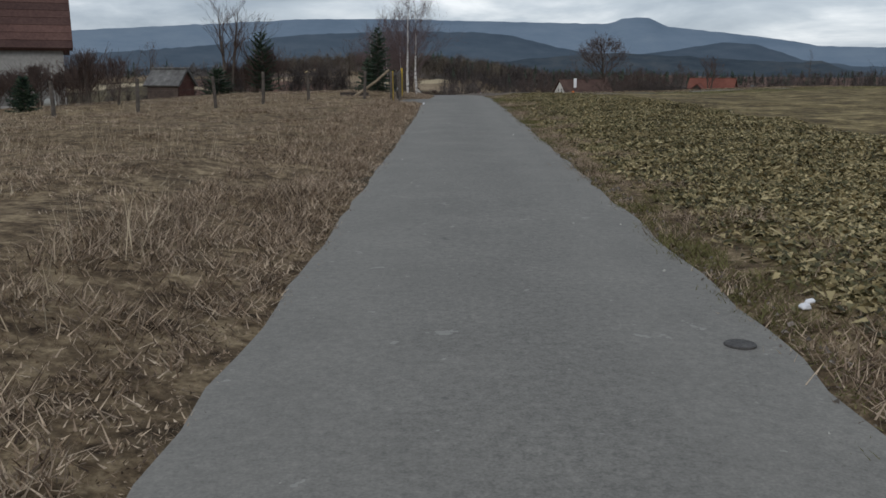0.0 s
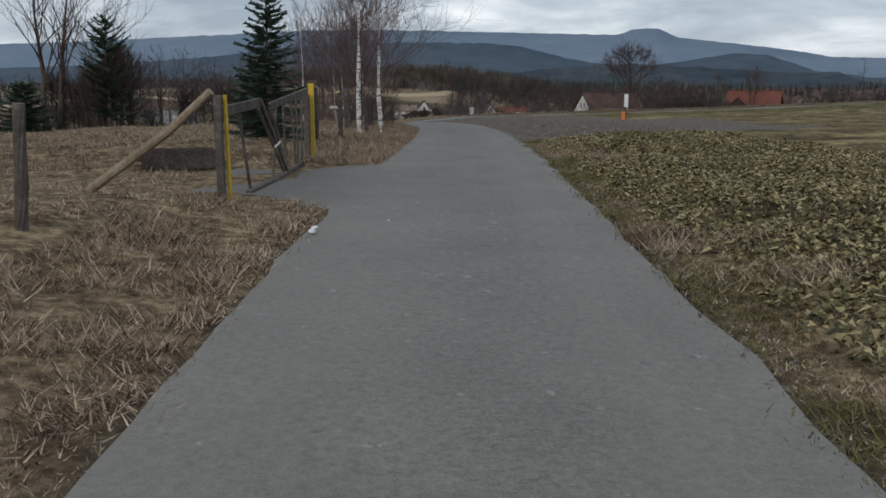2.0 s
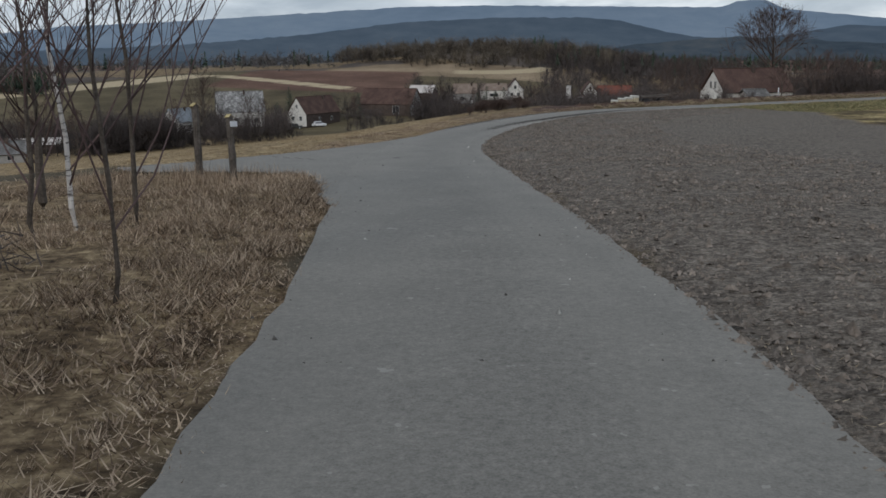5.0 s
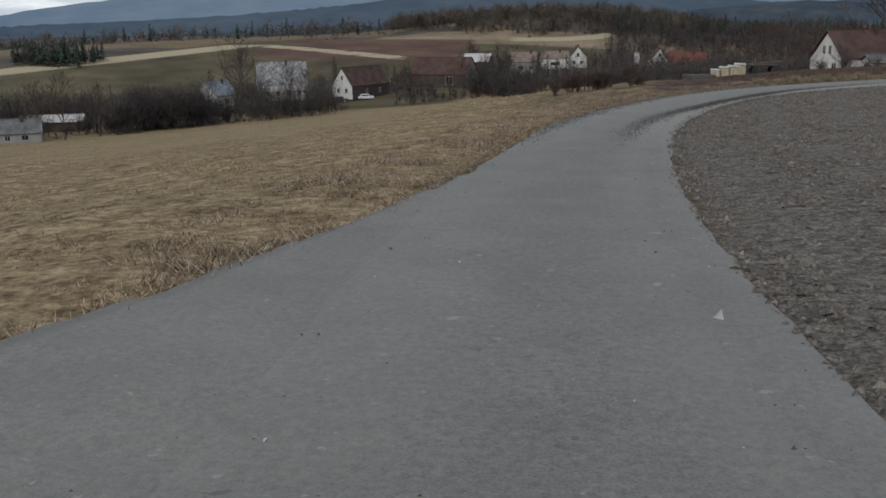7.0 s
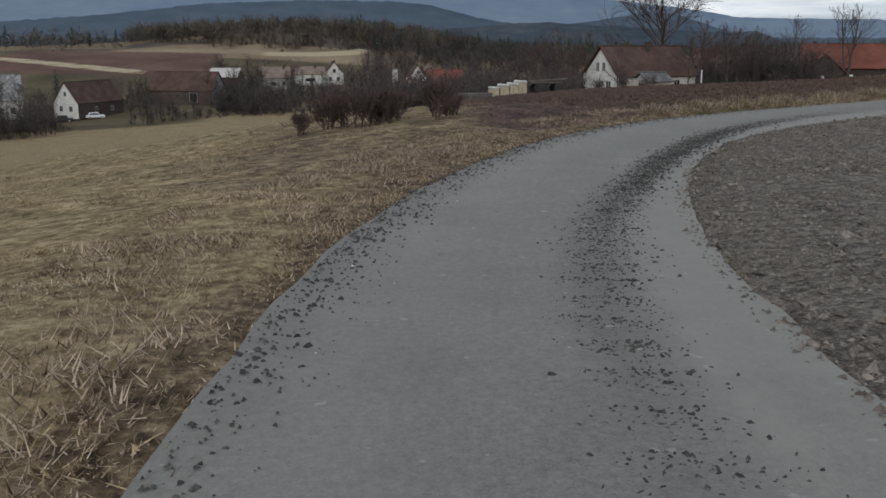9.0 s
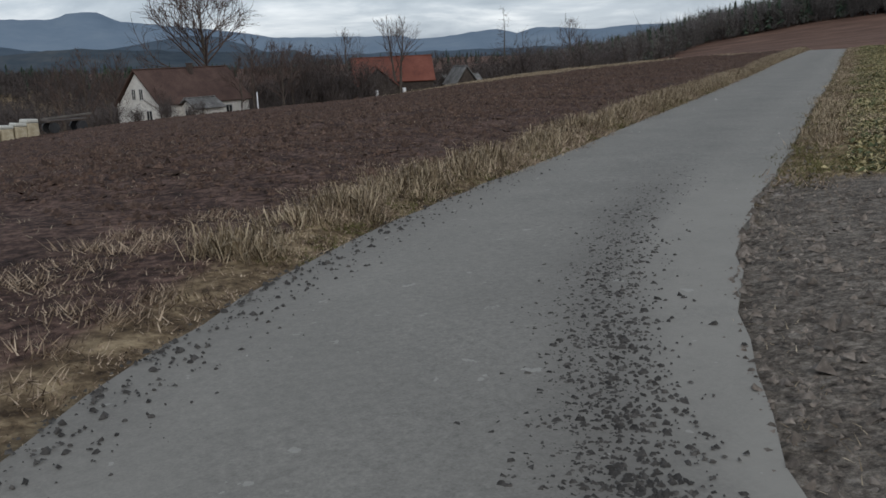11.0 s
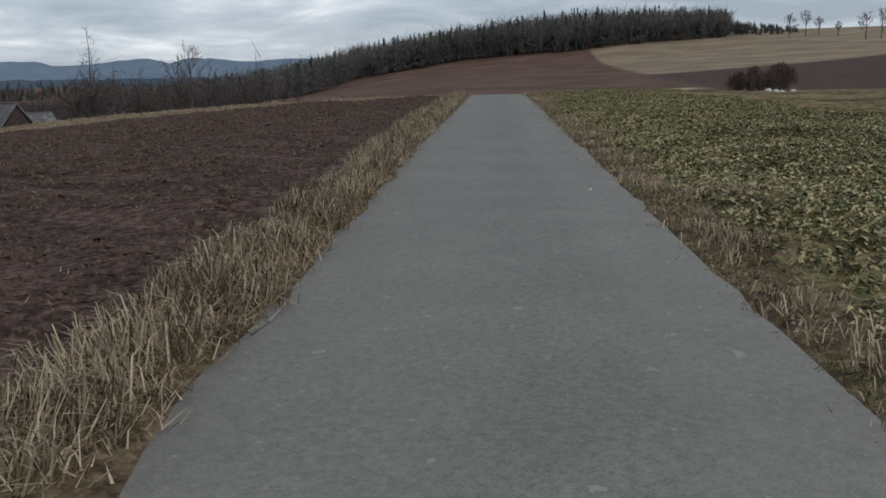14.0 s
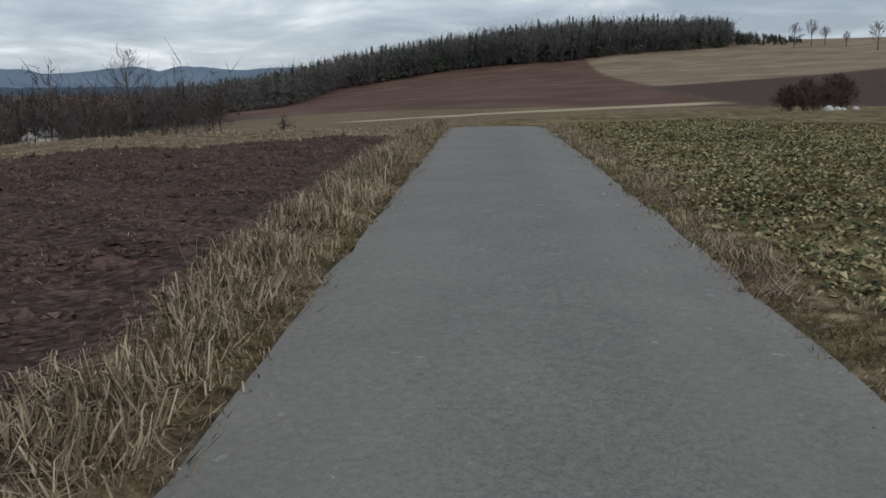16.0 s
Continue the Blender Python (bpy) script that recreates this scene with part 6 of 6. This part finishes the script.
for n, (x, y, h) in enumerate(((-96.5, 294.6, 17), (-98.5, 301, 14), (-88, 306, 9), (-86, 312, 8), (-104, 292, 9), (-62, 322, 8), (-108.2, 230, 10), (-103.5, 231, 11), (-99.5, 236, 9), (-48, 336, 8), (-43, 345, 9), (-40, 352, 8), (-10, 352, 8), (-4, 356, 9), (8, 366, 9), (-30, 356, 7))):
    bare_tree("village_tree", x, y, h, "leafless garden tree among the village houses", 580 + n, 0.018 * h, 0.2, 17, 3, 4, 42, twig=0.026, limb_len=0.42, group="village garden trees")
for n, (x, y, h, r) in enumerate(((-82.6, 327, 11, 2.4), (-80.5, 322, 9.5, 2.2), (-84.5, 321, 7, 2.0), (-25.6, 349, 8.5, 2.6), (-22.8, 347.5, 7.5, 2.6), (-20.1, 348, 8.5, 2.6), (-94.5, 329, 9.5, 2.0), (-63.5, 336, 8, 2.0), (-28.4, 350, 6.5, 2.4))):
    fir("evergreen_tree", x, y, h, r, "dark evergreen in a village garden", 640 + n, "village evergreens", whorls=16, bare=0.03, taper=0.6)


# ---- woods ----
def wood(name, label, places, heights, needle_share, seed, twig_mat, category="woods", limbs=40, wide=0.36, thick=0.045, brush=1.0):
    """Many trees as one sheet of stuff: short trunks with bushy crowns of limbs and twigs, brush below, and conifers with tiers of boughs."""
    r = np.random.default_rng(seed)
    places, heights = np.asarray(places), np.asarray(heights)[: len(places)]
    conifer = r.random(len(places)) < needle_share
    tri = []

    def crowns(p, h, n, low, broad):
        m = len(p)
        x, y, z, hh = (np.repeat(v, n) for v in (p[:, 0], p[:, 1], p[:, 2], h))
        share = np.repeat(r.uniform(0.75, 1.25, m), n)
        t, s = r.uniform(0, 2 * np.pi, m * n), r.random(m * n) ** 0.45
        tall = r.uniform(-0.85, 1, m * n)
        flat = np.sqrt(1 - np.minimum(tall * tall, 1)) * s * hh * broad * share
        e = np.stack([x + np.cos(t) * flat, y + np.sin(t) * flat, z + hh * (0.56 + 0.43 * tall * s)], -1)
        f = np.clip((e[:, 2] - z) / hh * r.uniform(0.35, 0.8, m * n), low, 0.7)
        b0 = np.stack([x, y, z + hh * f], -1) + (e - np.stack([x, y, e[:, 2]], -1)) * 0.15
        length = np.linalg.norm(e - b0, axis=1) + 0.05 * hh
        w = np.full((m * n, 1), thick)
        sidew = np.stack([-np.sin(t), np.cos(t), 0 * t], -1) * w
        tri.append(np.stack([b0 - sidew, b0 + sidew, e], 1))
        for _ in range(4):
            u = r.uniform(0.3, 1.0, m * n)[:, None]
            q = b0 + (e - b0) * u
            tip = q + r.normal(0, 0.30, (m * n, 3)) * length[:, None] + np.stack([0 * t, 0 * t, 0.12 * length], -1)
            up = r.normal(0, 1, (m * n, 3))
            up /= np.linalg.norm(up, axis=1, keepdims=True)
            tri.append(np.stack([q - up * w * 0.7, q + up * w * 0.7, tip], 1))

    w = 0.008 * heights[:, None] + 0.02
    for d in ((1, 0, 0), (0, 1, 0)):
        foot = places - [0, 0, 0.4]
        tri.append(np.stack([foot - np.array(d) * w, foot + np.array(d) * w, places + np.stack([0 * heights, 0 * heights, heights * 0.8], -1)], 1))
    if (~conifer).any():
        crowns(places[~conifer], heights[~conifer], limbs, 0.12, wide)
    if brush > 0:
        low = places + np.concatenate([r.normal(0, 2.5, (len(places), 2)), np.zeros((len(places), 1))], 1)
        low[:, 2] = land_z(low[:, 0], low[:, 1]) - 0.25
        crowns(low, heights * r.uniform(0.22, 0.48, len(low)) * brush, limbs // 2, 0.0, 0.75)
    v = np.concatenate(tri).reshape(-1, 3)
    single(name, tri_mesh(name, v, np.arange(len(v)).reshape(-1, 3), twig_mat), label, category, kind="stuff")
    if conifer.any():
        p, h, n = places[conifer], heights[conifer], 90
        m = len(p)
        x, y, z, hh = (np.repeat(v, n) for v in (p[:, 0], p[:, 1], p[:, 2], h))
        f = 0.10 + 0.88 * r.random(m * n)
        t = r.uniform(0, 2 * np.pi, m * n)
        reach = hh * 0.21 * (1.08 - f) * r.uniform(0.5, 1.15, m * n) + 0.15
        c = np.stack([x, y, z + hh * f + hh * 0.05], -1)
        a1 = c + np.stack([np.cos(t - 0.35) * reach, np.sin(t - 0.35) * reach, -hh * 0.10], -1)
        a2 = c + np.stack([np.cos(t + 0.35) * reach, np.sin(t + 0.35) * reach, -hh * r.uniform(0.05, 0.12, m * n)], -1)
        v = np.stack([c, a1, a2], 1).reshape(-1, 3)
        single("conifers", tri_mesh("conifers", v, np.arange(len(v)).reshape(-1, 3), M_NEEDLE), "dark conifers in the " + name.replace("_", " "), category, kind="stuff")


M_WOOD = two_scale("bare_wood_far", (0.04, 0.033, 0.032), (0.075, 0.063, 0.06), (0.135, 0.113, 0.107), 0.5, 0.05, per="island")
# paler and greyer than the bare wood above: distance haze put into the colour
M_HILLWOOD = two_scale("hazed_grey_brown_hill_wood", (0.06, 0.056, 0.055), (0.115, 0.107, 0.104), (0.19, 0.176, 0.17), 0.5, 0.05, per="island")
M_PALEWOOD = two_scale("pale_larch_wood", (0.055, 0.045, 0.038), (0.115, 0.096, 0.075), (0.21, 0.178, 0.132), 0.12, 0.03, per="island")


def set_down(x, y):
    return np.stack([x, y, land_z(x, y)], -1)


def boxed(n, x0, x1, y0, y1, seed, keep=None):
    r = np.random.default_rng(seed)
    x, y = r.uniform(x0, x1, n), r.uniform(y0, y1, n)
    if keep is not None:
        k = keep(x, y)
        x, y = x[k], y[k]
    return set_down(x, y)


def clear_of(x, y, spots):
    """True away from buildings: beside them, and in front of them as seen from the lane."""
    k = np.ones(len(x), dtype=bool)
    for hx, hy, rad, front in spots:
        k &= np.hypot(x - hx, y - hy) > rad
        k &= ~((np.abs(x - hx - (y - hy) * hx / max(hy - 90, 1)) < rad * 0.6) & (y < hy) & (y > hy - front * 0.6))
    return k


VILLAGE = ((-74.3, 324.5, 9, 60), (-66, 330, 8, 40), (-56, 348, 11, 60), (-95.6, 320.5, 10, 60), (-106, 302, 6, 45), (-110.8, 226, 6, 20), (-115.5, 247, 6, 16), (-35.7, 378, 7, 70), (-26, 390, 6, 40), (-19.6, 396, 6, 80), (4, 377, 7, 60), (7, 402, 6, 60), (16.5, 405, 8, 60), (-77, 313.5, 4, 30), (-71.4, 318.5, 4, 30), (28, 212, 10, 12), (60, 226, 9, 20), (68, 221, 5, 20), (108, 262, 4, 20), (78, 236, 4, 12))
crest_y = lambda x: np.where(x < -40, 222 + (x + 114) * 1.22, 312 - np.clip(x + 40, 0, 60) * 0.9)
seen_az = lambda x, y: np.degrees(np.arctan2(x - 43, y - 146))
r5 = np.random.default_rng(55)
# the wood on the hill beyond the lane's end
a = r5.uniform(34, 70, 2400)
d = np.interp(a, [34, 36.6, 39.3, 43, 46.7, 53, 60, 70], [215, 235, 270, 380, 500, 535, 512, 552]) + 110 * r5.random(2400) ** 1.6
p = set_down(43 + np.sin(np.radians(a)) * d, 146 + np.cos(np.radians(a)) * d)
wood("hill_wood", "dark mixed winter wood on the hill", p, np.interp(a, [34, 39, 43, 47, 53, 60, 66, 70], [8, 11, 16, 20, 20.5, 20.5, 18.5, 17]) * r5.uniform(0.78, 1.02, 2400), 0.10, 601, M_HILLWOOD, limbs=20, wide=0.34, thick=0.16)
a = r5.uniform(69.5, 74, 130)
d = r5.uniform(565, 640, 130)
p = set_down(43 + np.sin(np.radians(a)) * d, 146 + np.cos(np.radians(a)) * d)
wood("hill_wood", "low trees thinning out along the hilltop", p, np.interp(a, [69.5, 74], [9, 2.5]) * r5.uniform(0.7, 1.1, 130), 0.5, 602, M_WOOD, thick=0.13, limbs=30)
# trees of the valley behind farmhouse and barn
p = boxed(900, 0, 200, 195, 350, 6, lambda x, y: (field_end(x, y) > 32) & (seen_az(x, y) < 39.5) & clear_of(x, y, VILLAGE) & (y > crest_y(x) - 95) & ((y > 214) | (x > 60)) & (value_noise(x / 14, y / 14, 81) > 0.38))
wood("valley_wood", "brown leafless trees behind farmhouse and barn", p, r5.uniform(3.6, 7.5, 900), 0.0, 605, M_WOOD, thick=0.055, wide=0.44, limbs=32)
p = boxed(66, 33, 50, 206, 224, 16, lambda x, y: clear_of(x, y, VILLAGE))
wood("orchard", "tangled leafless trees between farmhouse and barn", p, r5.uniform(4, 7.5, 80), 0.0, 612, M_WOOD, thick=0.022, limbs=70, wide=0.45)
p = boxed(16, 15, 27, 199, 206, 17)
wood("shrubs", "leafless shrubs in front of the farmhouse", p, r5.uniform(1.6, 3.2, 16), 0.0, 613, M_WOOD, thick=0.018, limbs=70, wide=0.5)
p = boxed(230, -62, -8, 60, 70, 23, lambda x, y: (y < 69 + 0.35 * (x + 8)) | (x > -16))
wood("hedge", "grey-brown leafless hedge on the meadow's far side", p, r5.uniform(1.3, 2.8, 230), 0.0, 618, M_WOOD, "hedge", thick=0.014, limbs=60, wide=0.5)
# village trees and hedges beyond the crest of the sloping field
p = boxed(4600, -150, 20, 215, 345, 5, lambda x, y: (y > crest_y(x) + 3) & (y < crest_y(x) + 70) & clear_of(x, y, VILLAGE) & (value_noise(x / 11, y / 11, 82) > 0.25))
wood("village_trees", "grey leafless trees among the village houses", p, 3.0 + 6.5 * r5.random(4600) ** 2, 0.0, 604, M_WOOD, thick=0.05, wide=0.42, limbs=32)
p = boxed(90, -103, -90, 236, 264, 15, lambda x, y: (y > crest_y(x) + 1) & (y < crest_y(x) + 26))
wood("village_trees", "dense leafless thicket at the field's edge", p, r5.uniform(5.5, 9.5, 90), 0.0, 614, M_WOOD, thick=0.05, limbs=70, wide=0.48)
p = boxed(14, -60, -8, 340, 392, 14, lambda x, y: clear_of(x, y, VILLAGE))
wood("garden_conifers", "dark evergreens in the village gardens", p, r5.uniform(4, 7.5, 26), 1.0, 615, M_WOOD, brush=0.0)
# the wooded knoll behind the village and the valley beside it
p = boxed(900, -118, 60, 455, 590, 7, lambda x, y: (np.hypot((x + 40) / 78, (y - 520) / 62) < 1) & (y > 458 + 0.35 * np.abs(x + 45)))
wood("hill_wood", "pale larches and brown trees on the knoll", p, r5.uniform(5, 9.5, 900), 0.0, 606, M_PALEWOOD, thick=0.11, limbs=32)
p = boxed(420, -20, 95, 455, 560, 13, lambda x, y: (np.hypot((x - 40) / 60, (y - 505) / 50) < 1))
wood("hill_wood", "dark flank of the wooded knoll", p, r5.uniform(6, 10, 420), 0.1, 616, M_WOOD, thick=0.11, limbs=32)
p = boxed(1500, -60, 290, 318, 480, 8, lambda x, y: clear_of(x, y, VILLAGE) & ((x > -10) | (y < 396)) & (seen_az(x, y) < 40) & (value_noise(x / 20, y / 20, 83) > 0.12))
wood("valley_wood", "brown leafless wood in the valley beyond the village", p, r5.uniform(5, 10, 1500), 0.0, 607, M_WOOD, thick=0.09, limbs=26, wide=0.42)
# woods and copses far off
p = boxed(3600, -720, -60, 455, 960, 9, lambda x, y: value_noise(x / 75, y / 28, 71) > 0.40)
wood("far_wood", "scattered dark copses and hedges on far slopes", p, r5.uniform(4, 9, 5200), 0.04, 608, M_HILLWOOD, limbs=11, thick=0.24, wide=0.5)
p = boxed(60, -206, -178, 356, 374, 19)
wood("far_wood", "dark clump of conifers on the slope", p, r5.uniform(5, 8, 60), 0.8, 617, M_WOOD, thick=0.1)
p = boxed(1700, -420, 700, 700, 1300, 10, lambda x, y: value_noise(x / 130, y / 50, 72) > 0.5)
wood("far_wood", "dark woods of the far valley", p, r5.uniform(8, 13, 1700), 0.4, 609, M_WOOD, limbs=22, thick=0.2)

# small things on and beside the lane
def lid(x, y, r):
    bm = bmesh.new()
    bm_tube(bm, [(0, 0, -0.02), (0, 0, 0.006), (0, 0, 0.010)], [r, r, r * 0.93], 24)
    me = bpy.data.meshes.new("valve_lid")
    bm.to_mesh(me)
    bm.free()
    me.materials.append(M_LID)
    single("valve_lid", me, "round dark iron lid set in the asphalt", "lid", at=pose(x, y, ground_lane(x, y) + 0.010))


def ground_lane(x, y):
    return float(lane[beside(np.array([x]), np.array([y]), lane, lane_h)[1][0], 2])


lid(-4.42, 81.15, 0.085)
lid(1.48, 4.7, 0.085)
bm = bmesh.new()
bm_box(bm, (0.09, 0.06, 0.035), (0, 0, 0.03), (12, 8, 30), 0.01, 0.6)
bm_box(bm, (0.05, 0.07, 0.03), (0.03, 0.02, 0.055), (-20, 14, 70), 0.008, 0.7)
me = bpy.data.meshes.new("paper_scrap")
bm.to_mesh(me)
bm.free()
me.materials.append(M_SIGN)
single("paper_scrap", me, "crumpled white scrap of paper in the verge", "litter", at=pose(2.09, 5.43, ground(2.09, 5.43)))
single("paper_scrap", me, "torn white paper lying at the asphalt's edge", "litter", at=pose(-1.5, 34.7, ground(-1.5, 34.7) + 0.01, 0, 0, 40))
for n, (x, y, s) in enumerate(((146.5, 172.5, 0.6), (148, 172, 0.45), (150.5, 172, 0.4), (154, 171.5, 0.45))):
    bm = bmesh.new()
    bmesh.ops.create_icosphere(bm, subdivisions=2, radius=s)
    rs = random.Random(900 + n)
    for q in bm.verts:
        q.co = Vector((q.co.x * 1.2, q.co.y, q.co.z * 0.75)) * rs.uniform(0.85, 1.1)
    me = bpy.data.meshes.new("boulder")
    bm.to_mesh(me)
    bm.free()
    me.materials.append(M_STONE)
    single("boulder", me, "pale boulder lying at the thorn bushes", "stone", "field stones", at=pose(x, y, ground(x, y) + 0.2 * s))
